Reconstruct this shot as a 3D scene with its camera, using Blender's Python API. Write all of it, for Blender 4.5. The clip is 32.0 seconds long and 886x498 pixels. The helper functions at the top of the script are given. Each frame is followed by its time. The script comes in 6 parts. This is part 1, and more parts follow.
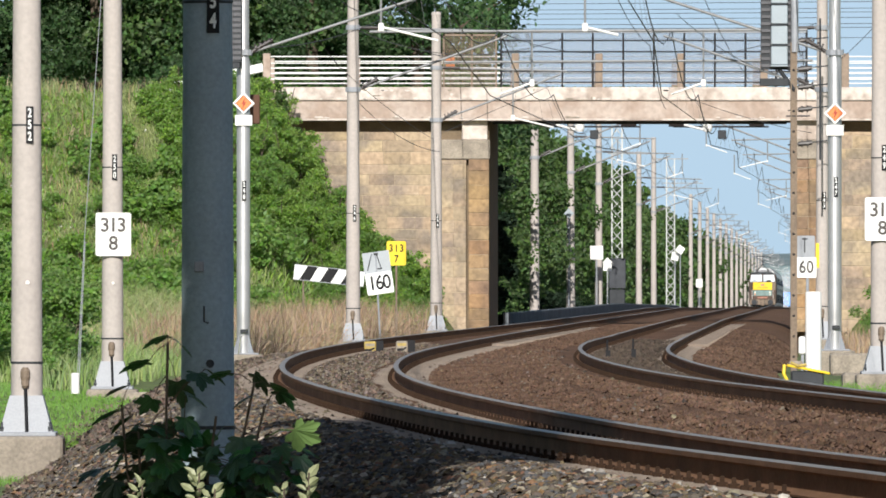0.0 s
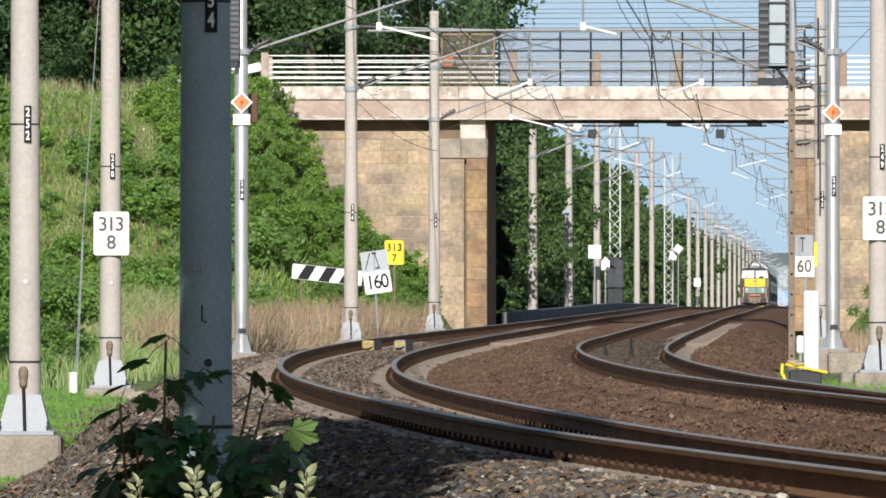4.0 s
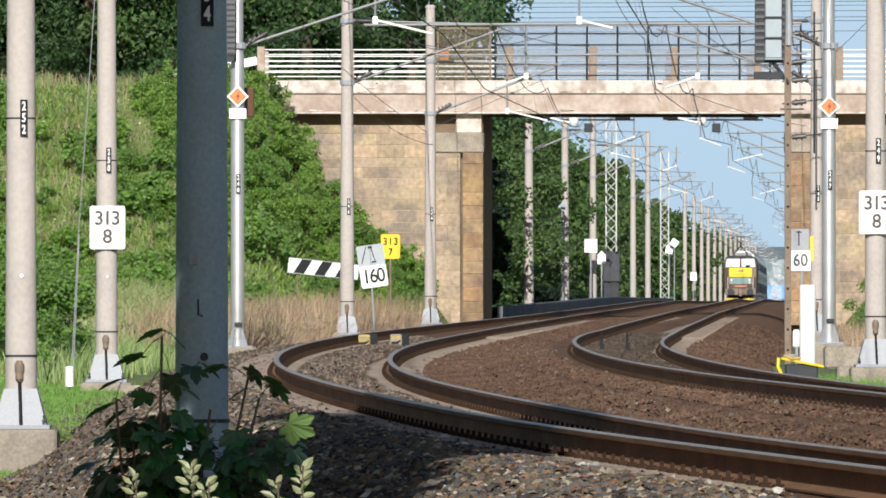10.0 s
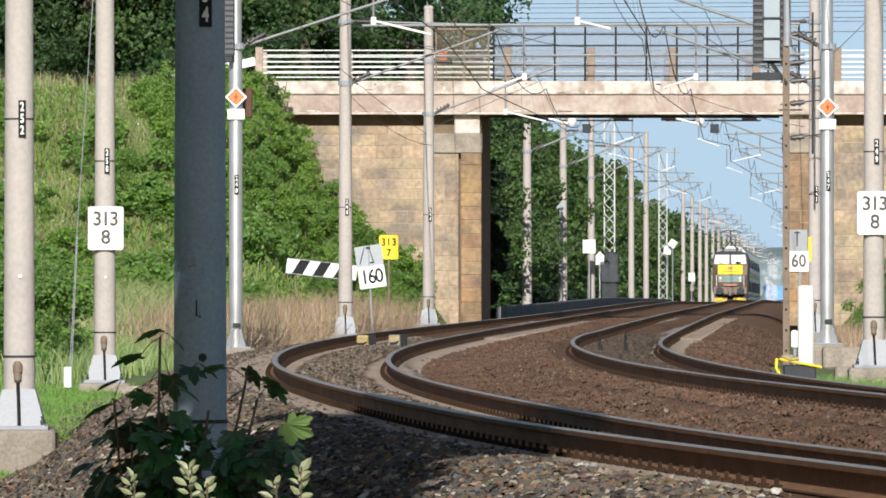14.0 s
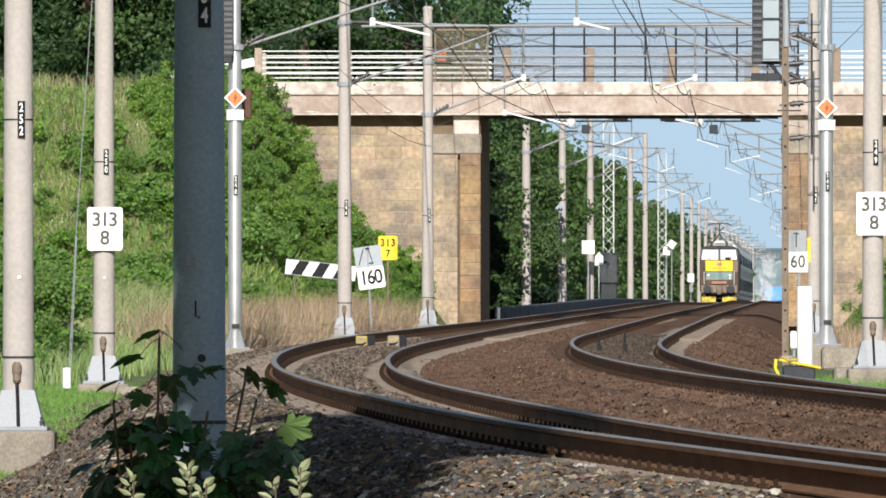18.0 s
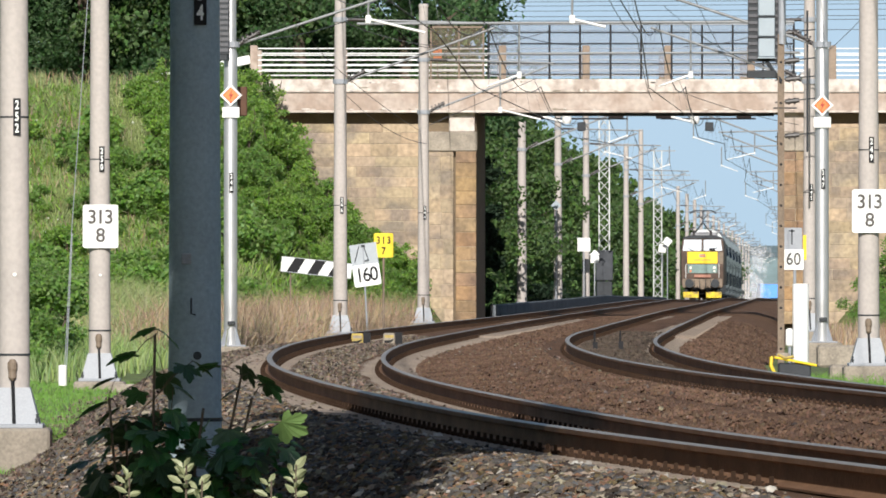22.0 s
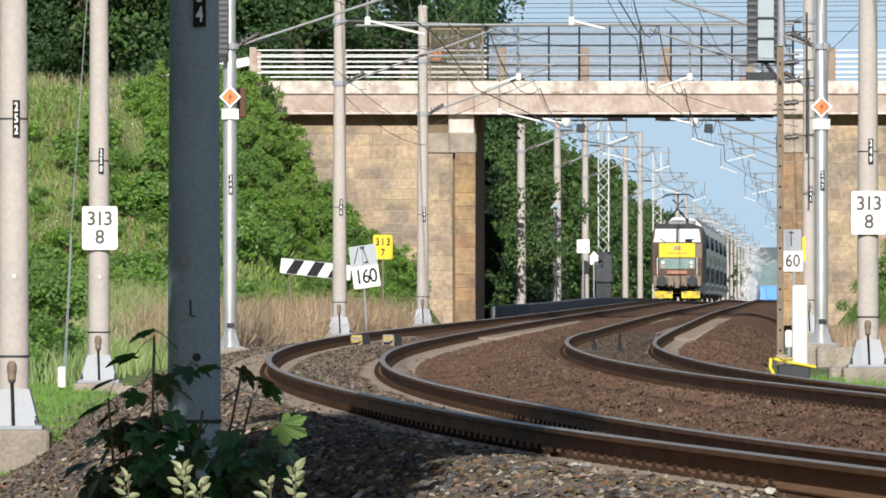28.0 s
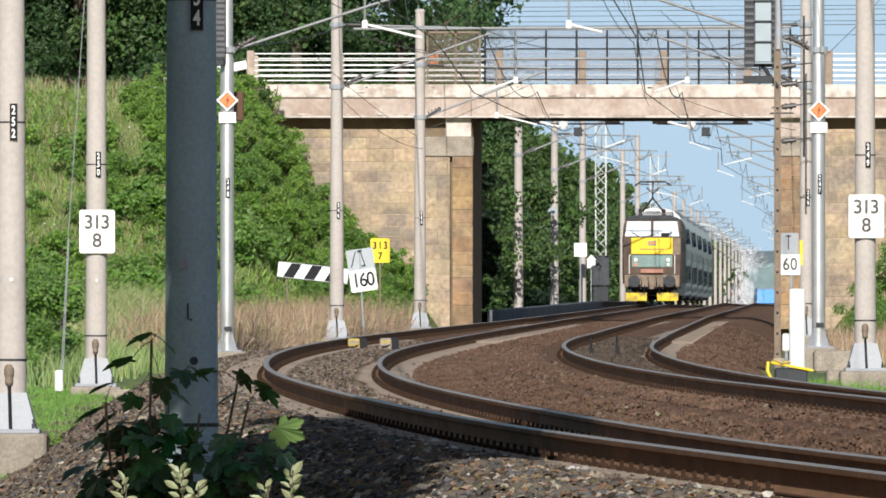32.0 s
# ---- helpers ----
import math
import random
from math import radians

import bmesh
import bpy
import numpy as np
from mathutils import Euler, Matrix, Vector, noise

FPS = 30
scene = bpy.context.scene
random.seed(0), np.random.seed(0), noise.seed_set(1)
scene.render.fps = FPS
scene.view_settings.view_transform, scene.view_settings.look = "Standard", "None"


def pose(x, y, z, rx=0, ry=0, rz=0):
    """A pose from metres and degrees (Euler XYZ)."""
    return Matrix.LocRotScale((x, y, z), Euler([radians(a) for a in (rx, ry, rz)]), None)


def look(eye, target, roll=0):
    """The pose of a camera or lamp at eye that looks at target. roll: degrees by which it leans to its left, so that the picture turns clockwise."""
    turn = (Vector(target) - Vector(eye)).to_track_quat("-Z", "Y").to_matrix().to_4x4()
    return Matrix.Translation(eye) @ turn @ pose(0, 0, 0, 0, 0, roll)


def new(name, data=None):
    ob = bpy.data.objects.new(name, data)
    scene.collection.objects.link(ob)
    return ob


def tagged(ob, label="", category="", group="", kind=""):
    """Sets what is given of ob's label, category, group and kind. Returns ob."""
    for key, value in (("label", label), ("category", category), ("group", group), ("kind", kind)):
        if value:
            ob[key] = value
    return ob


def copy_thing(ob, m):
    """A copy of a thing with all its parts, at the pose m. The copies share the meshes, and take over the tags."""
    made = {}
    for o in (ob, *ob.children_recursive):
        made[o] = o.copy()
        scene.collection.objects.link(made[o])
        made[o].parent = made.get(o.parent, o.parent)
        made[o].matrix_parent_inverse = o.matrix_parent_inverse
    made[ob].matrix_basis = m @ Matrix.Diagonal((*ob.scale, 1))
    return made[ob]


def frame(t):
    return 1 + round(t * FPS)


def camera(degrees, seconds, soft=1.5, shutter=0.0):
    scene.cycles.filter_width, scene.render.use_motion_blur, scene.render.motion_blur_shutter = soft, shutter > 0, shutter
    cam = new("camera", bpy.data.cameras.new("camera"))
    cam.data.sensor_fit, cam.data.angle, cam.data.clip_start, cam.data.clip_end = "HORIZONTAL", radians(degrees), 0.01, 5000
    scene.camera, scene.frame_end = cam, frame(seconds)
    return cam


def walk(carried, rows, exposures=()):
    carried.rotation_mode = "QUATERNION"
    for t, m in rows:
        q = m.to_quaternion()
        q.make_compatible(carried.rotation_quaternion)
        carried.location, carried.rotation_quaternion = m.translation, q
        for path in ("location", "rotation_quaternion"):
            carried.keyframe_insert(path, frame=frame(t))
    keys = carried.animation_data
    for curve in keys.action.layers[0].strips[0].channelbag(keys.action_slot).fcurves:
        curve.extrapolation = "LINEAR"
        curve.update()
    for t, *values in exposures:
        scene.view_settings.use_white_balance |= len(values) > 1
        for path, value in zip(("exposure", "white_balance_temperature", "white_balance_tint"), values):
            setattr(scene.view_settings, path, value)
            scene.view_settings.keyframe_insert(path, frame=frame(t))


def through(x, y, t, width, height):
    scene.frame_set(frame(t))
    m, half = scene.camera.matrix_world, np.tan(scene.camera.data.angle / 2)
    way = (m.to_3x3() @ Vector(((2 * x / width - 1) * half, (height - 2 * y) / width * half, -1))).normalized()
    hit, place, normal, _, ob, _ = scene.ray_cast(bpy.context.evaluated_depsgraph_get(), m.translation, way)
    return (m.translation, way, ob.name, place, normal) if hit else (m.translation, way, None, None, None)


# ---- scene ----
# Plan: x to the right and y along the line of sight, metres. A double-track line comes out of a long straight,
# passes under a road bridge and swings past the camera on a wide curve. The camera pans a little by hand.
EYE_Z = 1.5
TURNS = (  # seconds, degrees up, degrees to the right
    (0, 0.0420, -0.0000), (0.5, 0.0500, -0.0011), (1, 0.0592, 0.0015), (1.5, 0.0508, 0.0034), (2, 0.0454, 0.0076),
    (2.5, 0.0435, 0.0088), (3, 0.0366, 0.0080), (3.5, 0.0385, 0.0080), (5.5, 0.0309, 0.0260), (6, 0.0278, 0.0264),
    (6.5, 0.0178, 0.0256), (7, 0.0056, 0.0264), (7.5, -0.0055, 0.0241), (8, -0.0059, 0.0264), (8.5, -0.0001, 0.0268),
    (9, 0.0155, 0.0302), (9.5, 0.0125, 0.0264), (10, 0.0059, 0.0310), (10.5, 0.0097, 0.0310), (11, 0.0037, 0.0307),
    (11.5, -0.0051, 0.0264), (12, -0.0078, 0.0302), (12.5, -0.0066, 0.0310), (13, -0.0044, 0.0325),
    (13.5, 0.0040, 0.0398), (14, 0.0094, 0.0402), (14.5, 0.0140, 0.0413), (16.5, -0.0044, 0.0356),
    (17, -0.0067, 0.0337), (17.5, -0.0009, 0.0356), (18, 0.0133, 0.0448), (18.5, 0.0274, 0.0646),
    (19, 0.0320, 0.0788), (19.5, 0.0373, 0.0685), (20, 0.0224, 0.0666), (20.5, 0.0071, 0.0655),
    (21, -0.0093, 0.0631), (21.5, 0.0086, 0.0700), (22, -0.0005, 0.0678), (22.5, -0.0067, 0.0628),
    (23, -0.0097, 0.0631), (23.5, -0.0101, 0.0631), (24, -0.0093, 0.0631), (24.5, 0.0040, 0.0678),
    (25, -0.0005, 0.0635), (25.5, 0.0044, 0.0724), (27.5, -0.0001, 0.0685), (28, 0.0086, 0.0716),
    (28.5, 0.0271, 0.0815), (29, 0.0290, 0.0850), (29.5, 0.0178, 0.0815), (30, 0.0105, 0.0815),
    (30.5, 0.0155, 0.0792), (31, 0.0224, 0.0769), (31.5, 0.0178, 0.0815), (32, 0.0271, 0.0861),
)
cam = camera(4.701, 32.0, soft=1.75)
walk(cam, [(t, pose(0, 0, EYE_Z, 90 + up, 0, -right)) for t, up, right in TURNS])

# ---- world and sun ----
SUN_EL, SUN_SIDE = 26.0, 3.0  # degrees above the horizon; degrees to the left of straight behind the camera
world = bpy.data.worlds.new("world")
scene.world = world
world.use_nodes = True
wn = world.node_tree.nodes
sky = wn.new("ShaderNodeTexSky")
sky.sky_type, sky.sun_disc = "NISHITA", False
sky.sun_elevation, sky.sun_rotation = radians(SUN_EL), radians(180 + SUN_SIDE)
sky.air_density, sky.dust_density, sky.ozone_density = 1.0, 0.6, 1.4
wn["Background"].inputs["Strength"].default_value = 0.074
world.node_tree.links.new(sky.outputs[0], wn["Background"].inputs["Color"])
sun = new("sun", bpy.data.lights.new("sun", "SUN"))
sun.data.energy, sun.data.angle, sun.data.color = 4.65, radians(0.53), (1.0, 0.965, 0.905)
SUN_FROM = Vector((-math.sin(radians(SUN_SIDE)) * math.cos(radians(SUN_EL)),
                   -math.cos(radians(SUN_SIDE)) * math.cos(radians(SUN_EL)), math.sin(radians(SUN_EL))))
sun.matrix_world = look(SUN_FROM * 50, (0, 0, 0))
scene.view_settings.exposure = 0.31


# ---- materials ----
def mat(name, base, rough=0.8, metal=0.0, vary=0.25, scale=3.0, fine=40.0, bump=0.15, dark=None, spread=(0.35, 0.7),
        islands=0.0, through=0.0, spec=0.5, depth=0.02, piece=0.0):
    """A surface of one base colour, broken by stains at one scale and grain at a finer one."""
    m = bpy.data.materials.new(name)
    m.use_nodes = True
    nt = m.node_tree
    n, link = nt.nodes, nt.links.new
    bsdf = n["Principled BSDF"]
    co = n.new("ShaderNodeTexCoord")
    big, small = n.new("ShaderNodeTexNoise"), n.new("ShaderNodeTexNoise")
    for tex, s, d in ((big, scale, 4.0), (small, fine, 3.0)):
        tex.inputs["Scale"].default_value, tex.inputs["Detail"].default_value = s, d
        link(co.outputs["Object"], tex.inputs["Vector"])
    ramp = n.new("ShaderNodeValToRGB")
    low = dark or tuple(c * (1 - vary) for c in base)
    ramp.color_ramp.elements[0].position, ramp.color_ramp.elements[1].position = spread
    ramp.color_ramp.elements[0].color, ramp.color_ramp.elements[1].color = (*low, 1), (*base, 1)
    link(big.outputs["Fac"], ramp.inputs["Fac"])
    grain = n.new("ShaderNodeMix")
    grain.data_type, grain.blend_type = "RGBA", "OVERLAY"
    grain.inputs["Factor"].default_value = min(1.0, vary * 1.4)
    link(ramp.outputs["Color"], grain.inputs["A"])
    link(small.outputs["Fac"], grain.inputs["B"])
    last = grain.outputs["Result"]
    if islands or piece:
        source = n.new("ShaderNodeNewGeometry").outputs["Random Per Island"] if islands else n.new("ShaderNodeObjectInfo").outputs["Random"]
        hsv = n.new("ShaderNodeHueSaturation")
        a = islands or piece
        for name_, lo, hi, mul in (("Value", 1 - a, 1 + a, 1.0), ("Hue", 0.5 - 0.06 * a, 0.5 + 0.06 * a, 7.31), ("Saturation", 1 - a * 0.6, 1 + a * 0.4, 3.77)):
            frac = n.new("ShaderNodeMath")
            frac.operation = "MULTIPLY"
            frac.inputs[1].default_value = mul
            link(source, frac.inputs[0])
            wrap = n.new("ShaderNodeMath")
            wrap.operation = "FRACT"
            link(frac.outputs[0], wrap.inputs[0])
            rng = n.new("ShaderNodeMapRange")
            rng.inputs["To Min"].default_value, rng.inputs["To Max"].default_value = lo, hi
            link((frac if mul == 1.0 else wrap).outputs[0], rng.inputs["Value"])
            link(rng.outputs["Result"], hsv.inputs[name_])
        link(last, hsv.inputs["Color"])
        last = hsv.outputs["Color"]
    link(last, bsdf.inputs["Base Color"])
    bsdf.inputs["Metallic"].default_value = metal
    bsdf.inputs["Specular IOR Level"].default_value = spec
    rr = n.new("ShaderNodeMapRange")
    rr.inputs["To Min"].default_value, rr.inputs["To Max"].default_value = max(0.02, rough - 0.12), min(1.0, rough + 0.1)
    link(big.outputs["Fac"], rr.inputs["Value"])
    link(rr.outputs["Result"], bsdf.inputs["Roughness"])
    if bump:
        b = n.new("ShaderNodeBump")
        b.inputs["Strength"].default_value, b.inputs["Distance"].default_value = bump, depth
        link(small.outputs["Fac"], b.inputs["Height"])
        link(b.outputs["Normal"], bsdf.inputs["Normal"])
    if through:
        tr = n.new("ShaderNodeBsdfTranslucent")
        link(last, tr.inputs["Color"])
        mix = n.new("ShaderNodeMixShader")
        mix.inputs["Fac"].default_value = through
        link(bsdf.outputs[0], mix.inputs[1])
        link(tr.outputs[0], mix.inputs[2])
        link(mix.outputs[0], n["Material Output"].inputs["Surface"])
    return m


def mesh_screen(name, colour, cover):
    """Fine wire netting, too fine to tell its wires apart."""
    m = bpy.data.materials.new(name)
    m.use_nodes = True
    n, link = m.node_tree.nodes, m.node_tree.links.new
    n["Principled BSDF"].inputs["Base Color"].default_value = (*colour, 1)
    n["Principled BSDF"].inputs["Roughness"].default_value = 0.6
    clear, mix = n.new("ShaderNodeBsdfTransparent"), n.new("ShaderNodeMixShader")
    mix.inputs["Fac"].default_value = cover
    link(clear.outputs[0], mix.inputs[1])
    link(n["Principled BSDF"].outputs[0], mix.inputs[2])
    link(mix.outputs[0], n["Material Output"].inputs["Surface"])
    return m


def glass(name, tint=(0.02, 0.025, 0.03), rough=0.06):
    m = bpy.data.materials.new(name)
    m.use_nodes = True
    b = m.node_tree.nodes["Principled BSDF"]
    b.inputs["Base Color"].default_value = (*tint, 1)
    b.inputs["Roughness"].default_value = rough
    b.inputs["Specular IOR Level"].default_value = 0.35
    return m


CONCRETE = mat("mast_concrete", (0.455, 0.408, 0.378), 0.9, vary=0.13, scale=0.9, fine=16, bump=0.15)
CONCRETE_OLD = mat("old_concrete", (0.336, 0.288, 0.232), 0.92, vary=0.35, scale=2.2, fine=24, bump=0.4)
# mast concrete with the blue of open shade mixed into its colour
CONCRETE_SHADE_TINT = mat("shade_tinted_concrete", (0.33, 0.41, 0.465), 0.85, vary=0.2, scale=1.4, fine=30, bump=0.25)
SLEEPER = mat("sleeper_concrete", (0.288, 0.232, 0.184), 0.95, vary=0.25, scale=4, fine=40, bump=0.3, piece=0.12, spec=0.05)
STEEL_POLE = mat("galvanised_steel", (0.496, 0.496, 0.504), 0.42, metal=0.55, vary=0.15, scale=2, fine=60, bump=0.05)
STEEL_GREY = mat("grey_painted_steel", (0.31, 0.325, 0.355), 0.55, vary=0.15, scale=4, fine=50, bump=0.1)
STEEL_DARK = mat("dark_steel", (0.05, 0.054, 0.06), 0.6, metal=0.1, vary=0.3, scale=4, fine=50, bump=0.1, spec=0.2)
STEEL_BROWN = mat("brown_weathered_steel", (0.24, 0.18, 0.13), 0.75, vary=0.35, scale=3, fine=30, bump=0.2)
RUST = mat("rail_rust", (0.24, 0.134, 0.08), 0.9, vary=0.3, scale=1.5, fine=30, bump=0.25, spec=0.08)
RAIL_TOP = mat("polished_rail", (0.30, 0.265, 0.235), 0.5, metal=0.25, vary=0.15, scale=2, fine=40, bump=0.05, spec=0.2)
BALLAST = mat("brown_ballast", (0.172, 0.105, 0.072), 0.95, vary=0.4, scale=0.7, fine=18, bump=1.0, depth=0.05, spread=(0.25, 0.65), spec=0.02)
STONE_MIX = mat("mixed_ballast_stone", (0.17, 0.135, 0.105), 0.9, vary=0.35, scale=9, fine=60, islands=0.5, spec=0.12)
STONE_BROWN = mat("brown_ballast_stone", (0.146, 0.090, 0.062), 0.95, vary=0.5, scale=0.6, fine=40, islands=0.22, spec=0.05)
STONE_DUSK = mat("dusty_ballast_stone", (0.10, 0.077, 0.06), 0.95, vary=0.4, scale=0.7, fine=40, islands=0.3, spec=0.05)
STONE_GREY = mat("grey_ballast_stone", (0.150, 0.116, 0.088), 0.9, vary=0.4, scale=0.7, fine=40, islands=0.7, spec=0.12)
FOREST_FLOOR = mat("leaf_litter", (0.05, 0.045, 0.032), 0.97, vary=0.5, scale=0.8, fine=9, bump=0.8, depth=0.05, spec=0.05)
TURF = mat("turf", (0.15, 0.19, 0.05), 0.97, vary=0.6, scale=0.9, fine=5, bump=0.8, depth=0.05, dark=(0.08, 0.11, 0.03))
SANDSTONE = mat("sandstone", (0.365, 0.278, 0.185), 0.93, vary=0.4, scale=1.1, fine=7, bump=0.5, piece=0.15, dark=(0.225, 0.18, 0.14), spread=(0.38, 0.57))
SANDSTONE_ORANGE = mat("iron_stained_sandstone", (0.34, 0.215, 0.11), 0.93, vary=0.42, scale=0.9, fine=7, bump=0.5, piece=0.16, dark=(0.20, 0.13, 0.08), spread=(0.36, 0.62))
POINTING = mat("pale_pointing", (0.42, 0.34, 0.245), 0.95, vary=0.35, scale=1.3, fine=12)
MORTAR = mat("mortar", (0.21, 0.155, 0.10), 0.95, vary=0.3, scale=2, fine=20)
RENDER_PINK = mat("pinkish_render", (0.45, 0.37, 0.32), 0.92, vary=0.22, scale=1.0, fine=6, bump=0.2, spread=(0.42, 0.58), dark=(0.36, 0.275, 0.225))
RENDER_PALE = mat("pale_render", (0.58, 0.51, 0.46), 0.92, vary=0.3, scale=1.2, fine=6, bump=0.2, spread=(0.40, 0.52), dark=(0.38, 0.31, 0.265))
WHITE = mat("white_paint", (0.80, 0.80, 0.78), 0.6, vary=0.08, scale=3, fine=40, bump=0.05)
BLACK = mat("black_paint", (0.02, 0.02, 0.022), 0.6, vary=0.2, spec=0.12)
YELLOW = mat("yellow_paint", (0.80, 0.56, 0.01), 0.55, vary=0.1, scale=3, fine=40, bump=0.05)
YELLOW_WORN = mat("worn_yellow_paint", (0.50, 0.37, 0.10), 0.7, vary=0.35, scale=6)
ORANGE = mat("orange_red_paint", (0.80, 0.22, 0.06), 0.6, vary=0.1)
PLASTIC_WHITE = mat("white_plastic", (0.84, 0.83, 0.80), 0.45, vary=0.05, bump=0.02)
LIGHT_BLUE_GREY = mat("pale_blue_grey_paint", (0.31, 0.36, 0.40), 0.5, vary=0.08)
WIRE = mat("wire_metal", (0.10, 0.10, 0.11), 0.6, metal=0.4, vary=0.1)
TUBE = mat("cantilever_tube", (0.27, 0.275, 0.28), 0.55, metal=0.2, vary=0.2)
INSULATOR = mat("white_insulator", (0.82, 0.81, 0.78), 0.35, vary=0.08)
INSULATOR_DARK = mat("brown_insulator", (0.045, 0.038, 0.036), 0.45, vary=0.1)
BARK = mat("bark", (0.12, 0.09, 0.065), 0.95, vary=0.4, scale=4, fine=20, bump=0.6)
LEAF_DARK = mat("dark_tree_leaf", (0.10, 0.18, 0.048), 0.6, vary=0.3, scale=0.4, islands=0.35, through=0.5, bump=0)
EDGE_CONCRETE = mat("dark_edge_concrete", (0.155, 0.172, 0.19), 0.9, vary=0.35, scale=0.8, fine=10, bump=0.2, spec=0.1)
# near-black green: the deep shade behind the abutment is put into this colour
LEAF_SHADE_DARK = mat("shade_darkened_leaf", (0.03, 0.055, 0.03), 0.7, vary=0.3, scale=0.5, islands=0.3, through=0.2, bump=0, spec=0.1)
POST_BROWN = mat("weathered_post", (0.31, 0.235, 0.18), 0.92, vary=0.25, scale=1.5, fine=14, bump=0.2)
STONE_PALE = mat("pale_stone", (0.46, 0.43, 0.39), 0.9, vary=0.3, scale=6, fine=40, islands=0.3, spec=0.1)
LEAF_WOOD = mat("wood_leaf", (0.135, 0.255, 0.095), 0.6, vary=0.3, scale=0.4, islands=0.35, through=0.64, bump=0)
LEAF_MID = mat("tree_leaf", (0.098, 0.18, 0.046), 0.6, vary=0.3, scale=0.4, islands=0.35, through=0.42, bump=0)
LEAF_BUSH = mat("bush_leaf", (0.255, 0.435, 0.10), 0.6, vary=0.25, scale=0.7, islands=0.3, through=0.6, bump=0)
# maple green darkened, so that the sapling's shade is in the colour
LEAF_MAPLE_SHADED = mat("maple_leaf", (0.036, 0.108, 0.028), 0.45, vary=0.2, scale=9, piece=0.45, through=0.15, bump=0)
LEAF_YOUNG = mat("young_leaf", (0.38, 0.41, 0.22), 0.5, vary=0.15, scale=6, islands=0.15, through=0.3, bump=0)
LEAF_BUSH_FRESH = mat("fresh_bush_leaf", (0.31, 0.50, 0.10), 0.55, vary=0.25, scale=0.7, islands=0.35, through=0.6, bump=0)
GRASS_OLIVE = mat("olive_grass", (0.31, 0.355, 0.145), 0.8, vary=0.3, scale=0.5, islands=0.35, through=0.25, bump=0, dark=(0.19, 0.24, 0.08), spread=(0.4, 0.6))
PETAL = mat("white_petal", (0.8, 0.8, 0.76), 0.7, vary=0.1)
GRASS_GREEN = mat("green_grass", (0.29, 0.37, 0.13), 0.75, vary=0.3, scale=0.5, islands=0.4, through=0.25, bump=0, dark=(0.11, 0.19, 0.045), spread=(0.42, 0.6))
GRASS_LUSH = mat("lush_grass", (0.17, 0.34, 0.05), 0.7, vary=0.2, scale=1, islands=0.25, through=0.3, bump=0)
GRASS_DRY = mat("dry_grass", (0.40, 0.275, 0.175), 0.85, vary=0.3, scale=0.5, islands=0.55, through=0.2, bump=0)
ASPHALT = mat("asphalt", (0.055, 0.055, 0.055), 0.9, vary=0.3, scale=2, fine=60)


# the stones are of several kinds of rock, one colour to a stone
nt_ = STONE_MIX.node_tree
rock, kind_of = nt_.nodes.new("ShaderNodeValToRGB"), nt_.nodes.new("ShaderNodeNewGeometry")
rock.color_ramp.interpolation = "CONSTANT"
rock.color_ramp.elements[0].position, rock.color_ramp.elements[0].color = 0.0, (0.075, 0.055, 0.04, 1)
rock.color_ramp.elements[1].position, rock.color_ramp.elements[1].color = 0.18, (0.15, 0.112, 0.075, 1)
for at_, tone in ((0.38, (0.115, 0.098, 0.08)), (0.52, (0.085, 0.085, 0.088)), (0.64, (0.15, 0.098, 0.058)), (0.76, (0.05, 0.045, 0.042)), (0.90, (0.18, 0.15, 0.112)), (0.985, (0.26, 0.23, 0.19))):
    rock.color_ramp.elements.new(at_).color = (*tone, 1)
nt_.links.new(kind_of.outputs["Random Per Island"], rock.inputs["Fac"])
tint_ = next(n for n in nt_.nodes if n.bl_idname == "ShaderNodeMix")
nt_.links.new(rock.outputs["Color"], tint_.inputs["A"])


